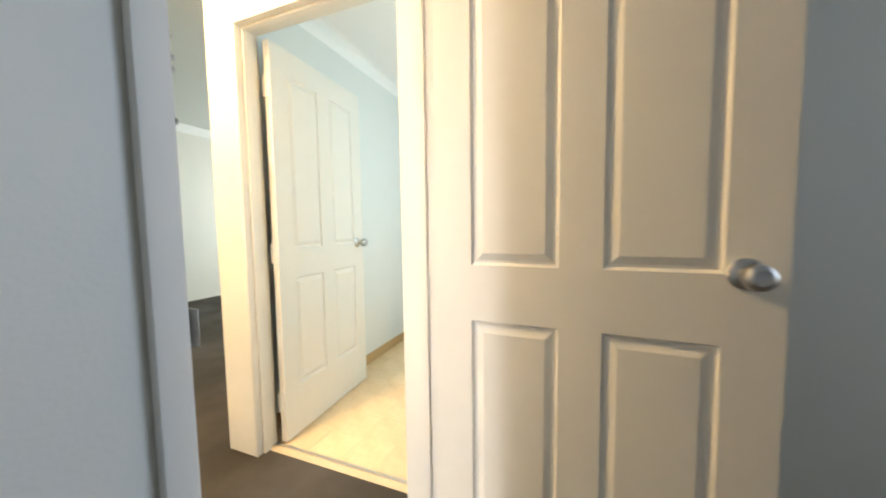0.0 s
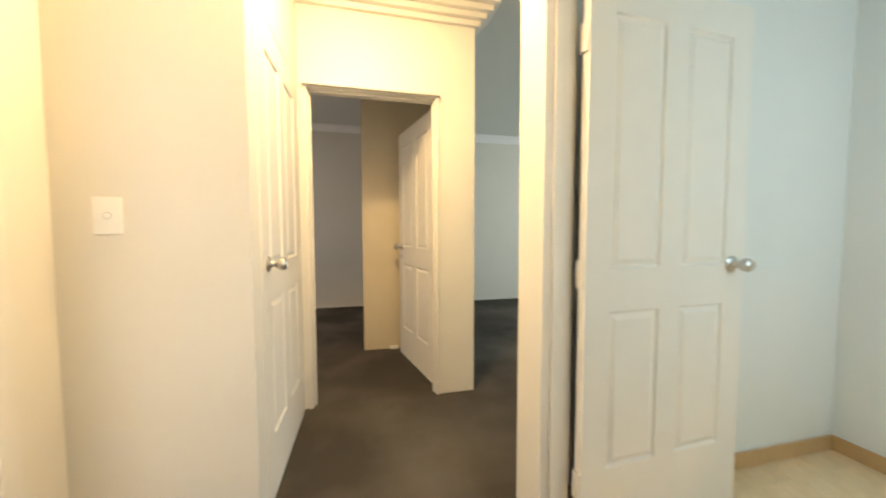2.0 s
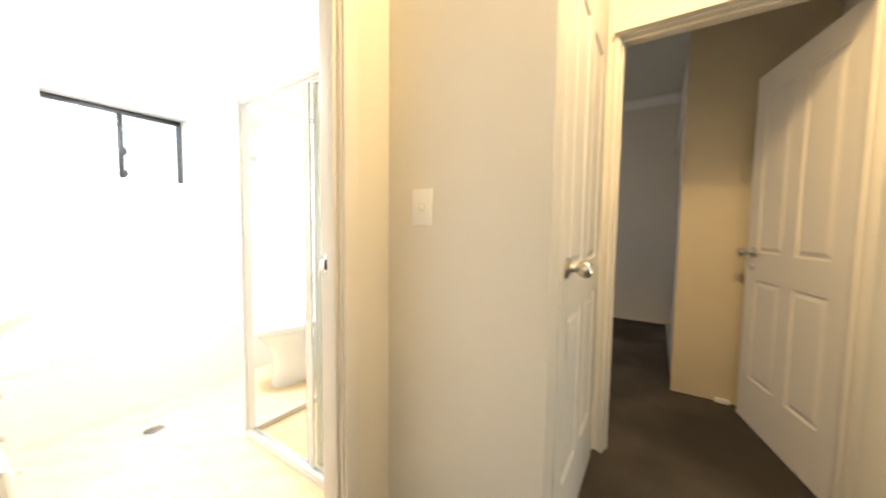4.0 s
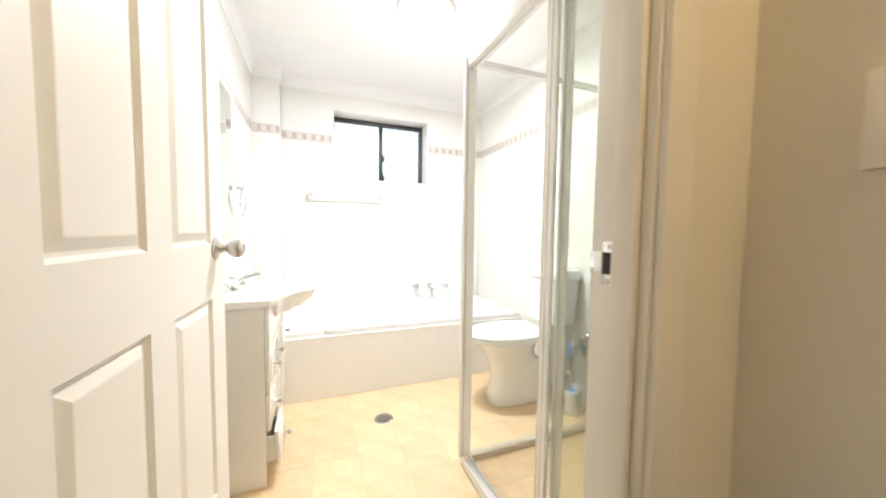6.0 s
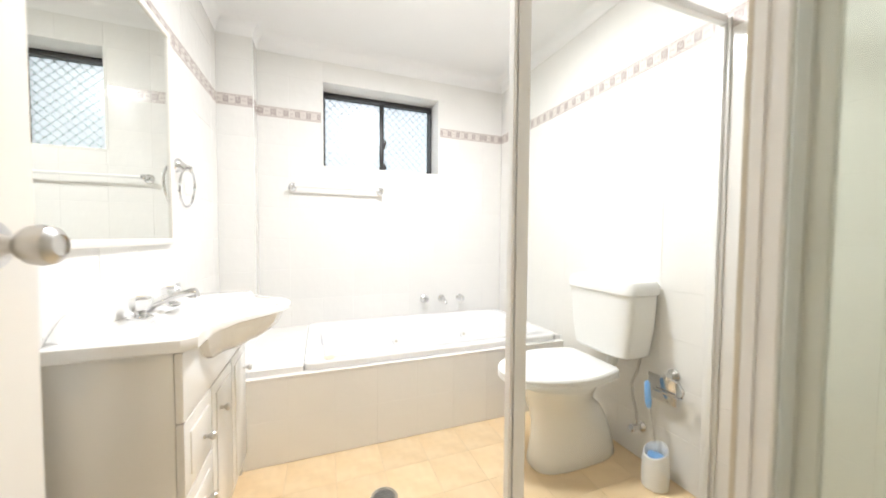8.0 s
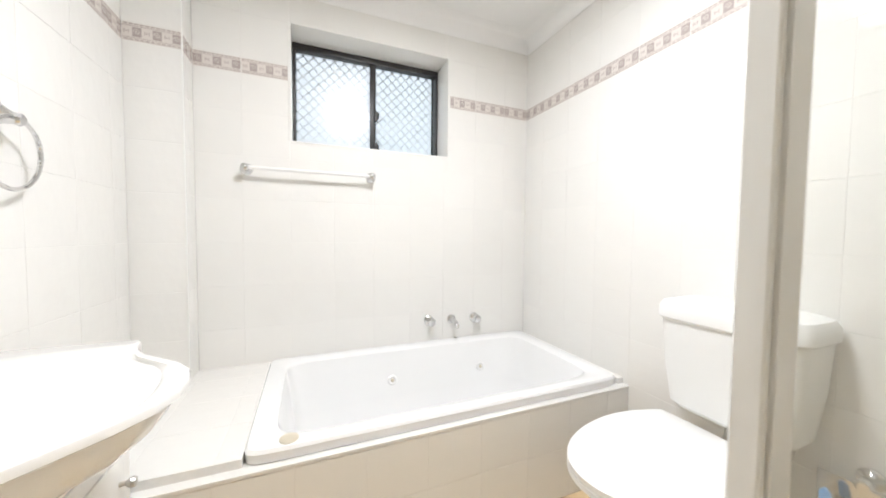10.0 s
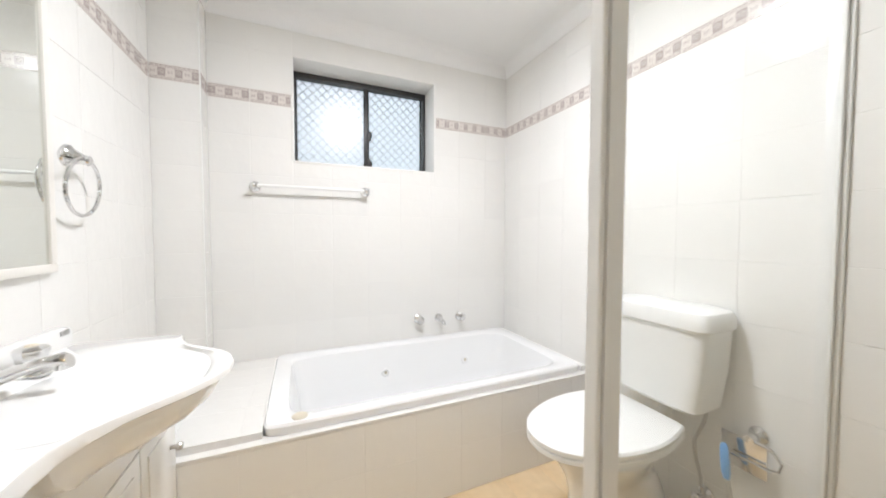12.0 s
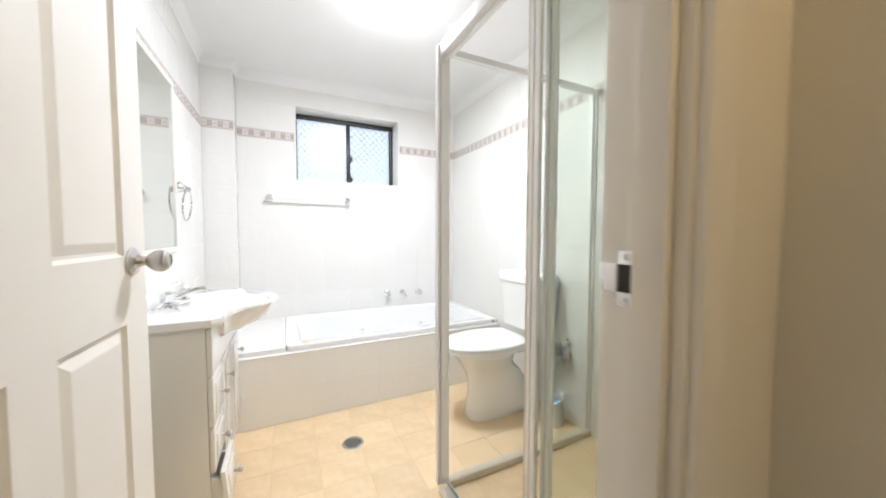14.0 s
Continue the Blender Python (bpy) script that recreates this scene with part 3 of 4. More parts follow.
def mirror():
    y0, y1, z0, z1 = -1.935, -1.22, 0.985, 1.785
    m = base("mirror", pose(BX1, (y0 + y1) / 2, (z0 + z1) / 2), "rectangular wall mirror with narrow white frame", "mirror")
    w, h, f = (y1 - y0) / 2, (z1 - z0) / 2, 0.022
    part("mirror_glass", box(-0.012, -w + f, -h + f, -0.002, w - f, h - f), MIRROR, m, smooth=False)
    for a in ((-0.018, -w, -h, 0, w, -h + f), (-0.018, -w, h - f, 0, w, h), (-0.018, -w, -h + f, 0, -w + f, h - f), (-0.018, w - f, -h + f, 0, w, h - f)):
        part("frame_rail", box(*a, bevel=0.003), GLOSS, m)


mirror()

# vanity: cabinet, basin top, taps
VY0, VY1, VX, VZ = -1.945, -1.278, -0.482, 0.748


def vanity():
    v = base("vanity_cabinet", pose(0, 0, 0), "white vanity cabinet with doors, drawers and an open bottom drawer", "vanity")
    part("side_panel", box(VX + 0.018, VY1 - 0.016, 0.0, BX1 - 0.002, VY1, VZ, bevel=0.0015), VINYL, v)
    part("side_panel", box(VX + 0.018, VY0, 0.0, BX1 - 0.002, VY0 + 0.016, VZ, bevel=0.0015), VINYL, v)
    part("bottom", box(VX + 0.018, VY0 + 0.016, 0.09, BX1 - 0.002, VY1 - 0.016, 0.106), VINYL, v)
    part("kickboard", box(VX + 0.05, VY0 + 0.016, 0.0, VX + 0.066, VY1 - 0.016, 0.09), VINYL, v)
    part("back", box(BX1 - 0.014, VY0 + 0.016, 0.106, BX1 - 0.002, VY1 - 0.016, VZ), VINYL, v)
    part("divider", box(VX + 0.018, -1.494, 0.106, BX1 - 0.014, -1.480, 0.60), VINYL, v)
    f0, f1 = VX, VX + 0.017

    def front(name, y0, y1, z0, z1, out=0.0, skew=0.0, raised=True):
        bm = box(-0.0085, y0, z0, 0.0085, y1, z1, bevel=0.004)
        if raised and y1 - y0 > 0.1 and z1 - z0 > 0.1:
            add_box(bm, -0.012, y0 + 0.035, z0 + 0.035, 0.0, y1 - 0.035, z1 - 0.035, bevel=0.003)
        o = part(name, bm, VINYL, v)
        o.matrix_local = pose((f0 + f1) / 2 - out, 0, 0) @ Matrix.Translation((0, y1, z0)) @ pose(0, 0, 0, 0, skew, 0) @ Matrix.Translation((0, -y1, -z0))
        return o

    def pull(parent, y, z):
        part("knob", lathe([(0, 0), (0.008, 0), (0.006, 0.006), (0.005, 0.014), (0.010, 0.02), (0.0125, 0.026), (0.010, 0.032), (0, 0.034)], pose(-0.0085, y, z, 0, -90), 18), NICKEL, parent, "round satin knob")

    front("fascia", VY0, VY1, 0.578, VZ - 0.004, raised=False)
    for z0, z1, out, skew in ((0.395, 0.574, 0, 0), (0.235, 0.390, 0, 0), (0.085, 0.23, 0.04, 5.0)):
        d = front("drawer", -1.485, VY1, z0, z1, out, skew)
        pull(d, -1.40, (z0 + z1) / 2 - 0.01)
        if out:
            part("drawer_box", boxes((0.0, -1.472, z0 + 0.01, 0.22, -1.464, z1 - 0.03), (0.0, VY1 - 0.03, z0 + 0.01, 0.22, VY1 - 0.022, z1 - 0.03), (0.0, -1.464, z0 + 0.01, 0.22, VY1 - 0.03, z0 + 0.018)), VINYL, d)
    for y0, y1, ky in ((-1.715, -1.489, -1.555), (VY0, -1.719, -1.89)):
        d = front("cabinet_door", y0, y1, 0.085, 0.574)
        pull(d, ky, 0.478)
    return v


vanity()


def basin_top():
    b = base("washbasin", pose(0, 0, 0), "white moulded vanity top with an oval basin swelling out in front", "basin")
    cx, cy, zt = -0.475, -1.635, 0.782
    xw = BX1 - 0.002
    edge = [(xw, -1.260), (-0.484, -1.260), (-0.511, -1.284), (-0.509, -1.335), (-0.512, -1.375), (-0.527, -1.412), (-0.556, -1.448), (-0.594, -1.487), (-0.634, -1.53), (-0.664, -1.575), (-0.680, -1.625), (-0.681, -1.672), (-0.667, -1.722), (-0.636, -1.768), (-0.592, -1.81), (-0.552, -1.848), (-0.528, -1.885), (-0.514, -1.92), (-0.508, -1.95), (-0.498, -1.966), (-0.47, -1.97), (xw, -1.97)]
    e = [Vector(p) for p in edge]

    def out(a):
        d = Vector((math.cos(a), math.sin(a)))
        best = 9
        for i in range(len(e)):
            p, q = e[i], e[(i + 1) % len(e)]
            s = q - p
            den = d.x * s.y - d.y * s.x
            if abs(den) < 1e-9:
                continue
            w = p - Vector((cx, cy))
            k = (w.x * s.y - w.y * s.x) / den
            u = (w.x * d.y - w.y * d.x) / den
            if k > 0 and -1e-6 <= u <= 1 + 1e-6:
                best = min(best, k)
        return best
    angles = sorted({round(i * math.tau / 120, 5) for i in range(120)} | {round(math.atan2(p.y - cy, p.x - cx) % math.tau, 5) for p in e})
    rings = []
    o = [out(a) for a in angles]
    spans = [1 / math.hypot(math.cos(a) / 0.155, math.sin(a) / 0.215) for a in angles]
    for f, z in ((0.05, 0.655), (0.35, 0.658), (0.58, 0.668), (0.76, 0.692), (0.88, 0.725), (0.95, 0.752), (1.02, 0.771), (1.09, 0.779), (1.17, zt)):
        reach = [min(f * h, k - 0.030 + 0.010 * f) for h, k in zip(spans, o)]
        rings.append([Vector((cx + h * math.cos(a), cy + h * math.sin(a), z)) for a, h in zip(angles, reach)])
    # the slab is thick along the bench and thins to a lip round the bowl
    thick = [0.032 - 0.014 * max(0, min(1, (-0.505 - (cx + k * math.cos(a))) / 0.06)) for a, k in zip(angles, o)]
    for inset, fall in ((0.006, 0.0), (0.0015, 0.07), (0.0, 0.22), (0.0, 0.85), (0.003, 0.97), (0.05, 1.0)):
        rings.append([Vector((cx + (k - inset) * math.cos(a), cy + (k - inset) * math.sin(a), zt - fall * h)) for a, k, h in zip(angles, o, thick)])
    part("top", loft(rings, cap=False), CERAMIC, b)
    belly = []
    for f, z in ((1.0, 0.772), (0.97, 0.745), (0.91, 0.715), (0.82, 0.690), (0.68, 0.669), (0.45, 0.655), (0.2, 0.648)):
        reach = [min(k - 0.014, 0.265) * f ** (1 + 0.7 * max(0, -math.cos(a))) for a, k in zip(angles, o)]
        belly.append([Vector((cx + h * math.cos(a), cy + h * math.sin(a), z)) for a, h in zip(angles, reach)])
    part("bowl_underside", loft(belly), CERAMIC, b)
    part("label_plate", box(xw - 0.0235, -1.952, zt + 0.034, xw - 0.0215, -1.918, zt + 0.047), STEEL, b, "small grey plate")
    part("upstand", loft([[Vector((xw - 0.022, y, zt - 0.004)), Vector((xw, y, zt - 0.004)), Vector((xw, y, zt + h)), Vector((xw - 0.008, y, zt + h)), Vector((xw - 0.018, y, zt + h - 0.003)), Vector((xw - 0.022, y, zt + h * 0.8 - 0.003))] for y, h in ((-1.966, 0.05), (-1.94, 0.055), (-1.38, 0.055), (-1.35, 0.046), (-1.325, 0.028), (-1.302, 0.006))]), CERAMIC, b)
    part("waste", lathe([(0, 0), (0.022, 0), (0.02, 0.003), (0.01, 0.002), (0, 0.002)], pose(cx, cy, 0.656), 18), CHROME, b)
    t = base("basin_tap_set", pose(-0.302, -1.633, zt), "chrome basin taps with fluted handles and a low spout", "tap")
    for y in (0.1, -0.1):
        part("tap_base", lathe([(0, 0), (0.03, 0), (0.03, 0.004), (0.022, 0.009), (0.014, 0.012), (0.012, 0.022), (0, 0.022)], pose(0, y, 0), 24), CHROME, t)
        bm = lathe([(0, 0.018), (0.016, 0.019), (0.021, 0.024), (0.0265, 0.047), (0.0275, 0.054), (0.023, 0.060), (0.016, 0.062), (0, 0.062)], pose(0, y, 0), 24)
        for w in bm.verts:
            a = math.atan2(w.co.y - y, w.co.x)
            k = 1 - 0.13 * (0.5 + 0.5 * math.cos(6 * a))
            w.co.x, w.co.y = w.co.x * k, y + (w.co.y - y) * k
        part("handle", bm, CHROME, t)
        part("handle_cap", lathe([(0, 0), (0.011, 0), (0.009, 0.003), (0, 0.004)], pose(0, y, 0.062), 16), TRIM_CREAM, t, "small gold index cap")
    secs = []
    for x, z, w, h in ((0.028, 0.0, 0.026, 0.002), (0.02, 0.014, 0.025, 0.013), (-0.005, 0.028, 0.022, 0.013), (-0.04, 0.042, 0.018, 0.0115), (-0.075, 0.052, 0.016, 0.011), (-0.10, 0.055, 0.016, 0.013), (-0.108, 0.050, 0.0145, 0.014)):
        secs.append([Vector((x + 0.3 * h * math.sin(a), w * math.cos(a), z + h * math.sin(a))) for a in (i * math.tau / 16 for i in range(16))])
    part("spout", loft(secs), CHROME, t)
    part("aerator", lathe([(0, 0), (0.0105, 0), (0.0105, 0.016), (0, 0.016)], pose(-0.096, 0, 0.034), 16), CHROME, t)


basin_top()


def toilet():
    cy = -1.555
    t = base("toilet", pose(-1.815, cy, 0), "white ceramic toilet with closed lid and plastic cistern", "toilet")
    # pan: waisted pedestal under a wide bowl
    secs = []
    for z, x0, x1, w, p in ((0.0, -0.280, 0.158, 0.090, 3.0), (0.012, -0.286, 0.162, 0.096, 3.0), (0.05, -0.280, 0.157, 0.094, 2.9), (0.12, -0.262, 0.147, 0.089, 2.7), (0.19, -0.236, 0.146, 0.089, 2.5), (0.245, -0.198, 0.157, 0.099, 2.4), (0.285, -0.152, 0.174, 0.114, 2.3), (0.33, -0.128, 0.205, 0.140, 2.2), (0.375, -0.135, 0.236, 0.163, 2.2), (0.395, -0.15, 0.252, 0.172, 2.2), (0.41, -0.155, 0.250, 0.170, 2.2)):
        secs.append(oval((x0 + x1) / 2, 0, (x1 - x0) / 2, w, z, 56, p))
    part("pan", loft(secs), CERAMIC, t)
    def dshape(s, z, dx=0.0):
        pts = []
        for i in range(64):
            a = i * math.tau / 64
            c, q = math.cos(a), math.sin(a)
            if c >= 0:
                x, y = 0.312 * c, 0.186 * math.copysign(abs(q) ** 0.92, q)
            else:
                x, y = -0.192 * abs(c) ** 0.6, math.copysign(0.186 - 0.04 * min(1, abs(c) * 1.05), q) * min(1, abs(q) * 3.2)
            pts.append(Vector((x * s + dx, y * s, z)))
        return pts
    part("seat", loft([dshape(0.96, 0.411), dshape(1.0, 0.414), dshape(1.0, 0.426), dshape(0.985, 0.430)]), PLASTIC, t)
    part("lid", loft([dshape(0.985, 0.431), dshape(1.0, 0.434), dshape(1.0, 0.446), dshape(0.97, 0.453), dshape(0.6, 0.459), dshape(0.05, 0.460)]), PLASTIC, t)
    part("hinge", tube([(-0.178, -0.08, 0.43), (-0.178, 0.08, 0.43)], 0.012, 10), PLASTIC, t)
    c = part("cistern", loft([oval(-0.257, 0.03, 0.082, 0.142, 0.495, 56, 5), oval(-0.255, 0.03, 0.088, 0.154, 0.505, 56, 5.5), oval(-0.253, 0.03, 0.094, 0.172, 0.64, 56, 6), oval(-0.251, 0.03, 0.097, 0.180, 0.775, 56, 6)]), PLASTIC, t)
    part("cistern_lid", loft([oval(-0.249, 0.03, 0.099, 0.183, 0.775, 56, 6), oval(-0.248, 0.03, 0.103, 0.190, 0.782, 56, 6), oval(-0.248, 0.03, 0.103, 0.190, 0.815, 56, 6), oval(-0.249, 0.03, 0.096, 0.180, 0.834, 56, 5.5), oval(-0.251, 0.03, 0.075, 0.155, 0.842, 56, 5), oval(-0.251, 0.03, 0.02, 0.05, 0.843, 56, 4)]), PLASTIC, c)
    part("flush_button", lathe([(0, 0), (0.022, 0), (0.022, 0.005), (0.018, 0.008), (0, 0.008)], pose(-0.251, 0.03, 0.838), 20), PLASTIC, c)
    part("flush_pipe", tube([(-0.28, 0.03, 0.50), (-0.28, 0.02, 0.42), (-0.25, 0.01, 0.36), (-0.19, 0, 0.345)], 0.024, 12), PLASTIC, t)
    for y in (-0.1, 0.1):
        part("bolt_cap", lathe([(0, 0), (0.008, 0), (0.006, 0.006), (0, 0.008)], pose(-0.08, y * 0.86, 0.05, 90 * (1 if y < 0 else -1)), 12), STEEL, t)


toilet()

# water inlet hose and stop valve
valve = thing("stop_valve", lathe([(0, 0), (0.026, 0), (0.025, 0.005), (0.014, 0.012), (0.011, 0.015), (0.011, 0.045), (0, 0.045)], pose(BX0, -1.425, 0.155, 0, 90), 20), CHROME, "chrome stop valve on the tiled wall behind the toilet", "valve")
part("valve_handle", lathe([(0, 0), (0.010, 0), (0.017, 0.004), (0.018, 0.018), (0.012, 0.024), (0, 0.025)], pose(BX0 + 0.042, -1.425, 0.155, 12, 90), 10), CHROME, valve)
part("valve_outlet", tube([(BX0 + 0.03, -1.425, 0.155), (BX0 + 0.03, -1.425, 0.19)], 0.008, 10), CHROME, valve)
thing("inlet_hose", tube([(BX0 + 0.03, -1.425, 0.185), (BX0 + 0.032, -1.428, 0.23), (BX0 + 0.04, -1.442, 0.29), (BX0 + 0.045, -1.446, 0.355), (BX0 + 0.048, -1.415, 0.43), (BX0 + 0.05, -1.40, 0.51)], 0.0065, 10), HOSE, "braided metal water hose hanging from the cistern", "hose")


def roll_holder():
    r = base("toilet_roll_holder", pose(BX0, -1.285, 0.45), "chrome toilet roll holder with flap, empty", "toilet roll holder")
    part("bracket", lathe([(0, 0), (0.027, 0), (0.026, 0.006), (0.016, 0.012), (0.010, 0.02), (0.010, 0.045), (0.014, 0.05), (0.013, 0.062), (0, 0.064)], pose(0, 0, 0, 0, 90), 22), CHROME, r)
    part("ring", tube([(0.055, 0.0 + 0.0, 0.0), (0.058, 0.055, -0.004), (0.06, 0.078, -0.03), (0.06, 0.072, -0.058), (0.06, 0.05, -0.066), (0.06, -0.05, -0.07)], 0.0045, 8), CHROME, r)
    f = part("flap", box(-0.001, -0.062, -0.115, 0.001, 0.055, -0.005, bevel=0.0008), CHROME, r, "thin polished cover flap")
    f.matrix_local = pose(0.052, -0.015, 0, 0, 5, 0)


roll_holder()


def brush():
    b = base("toilet_brush", pose(-2.07, -1.286, 0), "white toilet brush pot with a blue-handled brush", "toilet brush")
    rings = [oval(0, 0, r, r * 0.95, z, 36) for r, z in ((0.046, 0), (0.05, 0.004), (0.052, 0.06), (0.048, 0.12), (0.046, 0.16))]
    rings += [oval(0, 0, r, r * 0.95, z, 36) for r, z in ((0.042, 0.162), (0.040, 0.15), (0.04, 0.07), (0.02, 0.06))]
    bm = loft(rings)
    for v in bm.verts:
        if v.co.z > 0.10:
            v.co.z += (-v.co.x * 0.45 - 0.01) * (v.co.z - 0.10) / 0.06
    part("pot", bm, PLASTIC, b)
    part("bristles", lathe([(0, 0.07), (0.03, 0.075), (0.034, 0.10), (0.028, 0.13), (0, 0.14)], None, 20), BLUE, b)
    part("stem", tube([(0, 0, 0.13), (0.0, -0.018, 0.22), (0.0, -0.036, 0.315)], 0.006, 8), STEM, b)
    part("grip", tube([(0.0, -0.036, 0.31), (0.0, -0.039, 0.33), (0, -0.043, 0.37), (0, -0.046, 0.41), (0, -0.047, 0.42)], [0.008, 0.0125, 0.0125, 0.011, 0.005], 12), BLUE, b)


brush()


def channel(x0, x1, y0, y1, z0, z1):
    """An upright extrusion with a groove down its face towards +x and eased corners."""
    ym, e = (y0 + y1) / 2, 0.002
    outline = [(x0, y0 + e), (x0 + e, y0), (x1 - e, y0), (x1, y0 + e), (x1, ym - 0.004), (x1 - 0.004, ym - 0.003), (x1 - 0.004, ym + 0.003), (x1, ym + 0.004), (x1, y1 - e), (x1 - e, y1), (x0 + e, y1), (x0, y1 - e)]
    return loft([[Vector((a, b, z)) for a, b in outline] for z in (z0, z1)])


def shower():
    s = base("shower_screen", pose(0, 0, 0), "framed glass shower screen with its sliding door pushed open", "shower screen")
    x, y, top = -1.292, -1.136, 1.81
    outline = [(-0.026, -0.008), (-0.020, -0.010), (-0.020, -0.013), (0.012, -0.013), (0.014, -0.012), (0.0145, -0.006), (0.017, -0.005), (0.018, -0.012), (0.025, -0.012), (0.027, -0.010), (0.027, 0.012), (0.025, 0.014), (0.018, 0.014), (0.017, 0.008), (0.0145, 0.009), (0.014, 0.017), (-0.022, 0.017), (-0.024, 0.015), (-0.026, 0.006)]
    part("corner_post", loft([[Vector((x + a, y + b, z)) for a, b in outline] for z in (0.03, top)]), FRAME_WHITE, s)
    part("wall_post", boxes((BX0 + 0.001, y - 0.027, 0.03, BX0 + 0.026, y + 0.003, top), (BX0 + 0.001, y + 0.003, 0.03, BX0 + 0.012, y + 0.013, top), bevel=0.002), FRAME_WHITE, s)
    part("top_rail", box(BX0 + 0.028, y - 0.012, top - 0.028, x - 0.026, y + 0.012, top - 0.002, bevel=0.003), FRAME_WHITE, s)
    part("bottom_rail", box(BX0 + 0.005, y - 0.02, 0.002, x - 0.026, y + 0.02, 0.032, bevel=0.003), TRIM_CREAM, s)
    part("top_rail", boxes((x - 0.026, y + 0.018, top - 0.05, x + 0.022, BY1 - 0.002, top), (x - 0.004, y + 0.018, top - 0.062, x + 0.0, BY1 - 0.002, top - 0.05), bevel=0.003), FRAME_WHITE, s)
    part("bottom_track", boxes((x - 0.028, y + 0.02, 0.002, x + 0.024, BY1 - 0.002, 0.022), (x - 0.026, y + 0.02, 0.022, x - 0.02, BY1 - 0.002, 0.034), (x + 0.016, y + 0.02, 0.022, x + 0.022, BY1 - 0.002, 0.04), bevel=0.002), FRAME_WHITE, s)
    part("glass", box(BX0 + 0.02, y - 0.0025, 0.03, x - 0.02, y + 0.0025, top - 0.02), CLEAR, s, smooth=False)
    # fixed light and sliding door, stacked towards the wall with the doorway
    part("stile", channel(x - 0.041, x - 0.029, -0.592, -0.555, 0.036, top - 0.05), FRAME_WHITE, s)
    part("stile", channel(x - 0.017, x - 0.003, -0.622, -0.585, 0.036, top - 0.05), FRAME_WHITE, s)
    part("stile", box(x - 0.02, BY1 - 0.03, 0.036, x + 0.018, BY1 - 0.002, top - 0.05, bevel=0.003), FRAME_WHITE, s)
    for gx in (x - 0.035, x - 0.010):
        part("glass", box(gx - 0.0025, -0.57 if gx < x - 0.02 else -0.59, 0.04, gx + 0.0025, BY1 - 0.015, top - 0.055), SCREEN, s, smooth=False)
    part("seal", box(x - 0.018, -0.628, 0.04, x - 0.004, -0.622, top - 0.06), TRIM_CREAM, s)


shower()


def floor_waste():
    d = thing("floor_waste", lathe([(0, -0.004), (0.052, -0.004), (0.054, 0.001), (0.05, 0.004), (0.043, 0.0035), (0.041, 0.0), (0, 0.0)], pose(-1.01, -1.605, 0), 36), CHROME, "round chrome floor drain grate in beige tiles", "drain")
    for i in range(6):
        u = -0.03 + i * 0.012
        l = math.sqrt(0.040 ** 2 - u * u)
        part("bar", box(-1.01 - l, -1.605 + u - 0.0025, 0.0, -1.01 + l, -1.605 + u + 0.0025, 0.003), STEEL, d)
    # flat dark disc under the bars, painting the shade of the drain
    part("drain_hole_shade", lathe([(0, 0), (0.040, 0)], pose(-1.01, -1.605, 0.0006), 30), DARK, d)


floor_waste()


def oyster(name, x, y, z, r, material, label):
    l = base(name, pose(x, y, z), label, "ceiling light")
    part("rim", lathe([(0, 0), (r + 0.015, 0), (r + 0.015, -0.018), (r, -0.026), (r - 0.01, -0.02), (0, -0.018)], None, 40), GLOSS, l)
    part("diffuser", lathe([(r - 0.006, -0.02), (r * 0.93, -0.045), (r * 0.7, -0.068), (r * 0.35, -0.08), (0, -0.083)], None, 40), material, l)


oyster("ceiling_light", -1.23, -1.57, BATH_H, 0.14, LAMP_GLASS, "lit round white ceiling light in the bathroom")

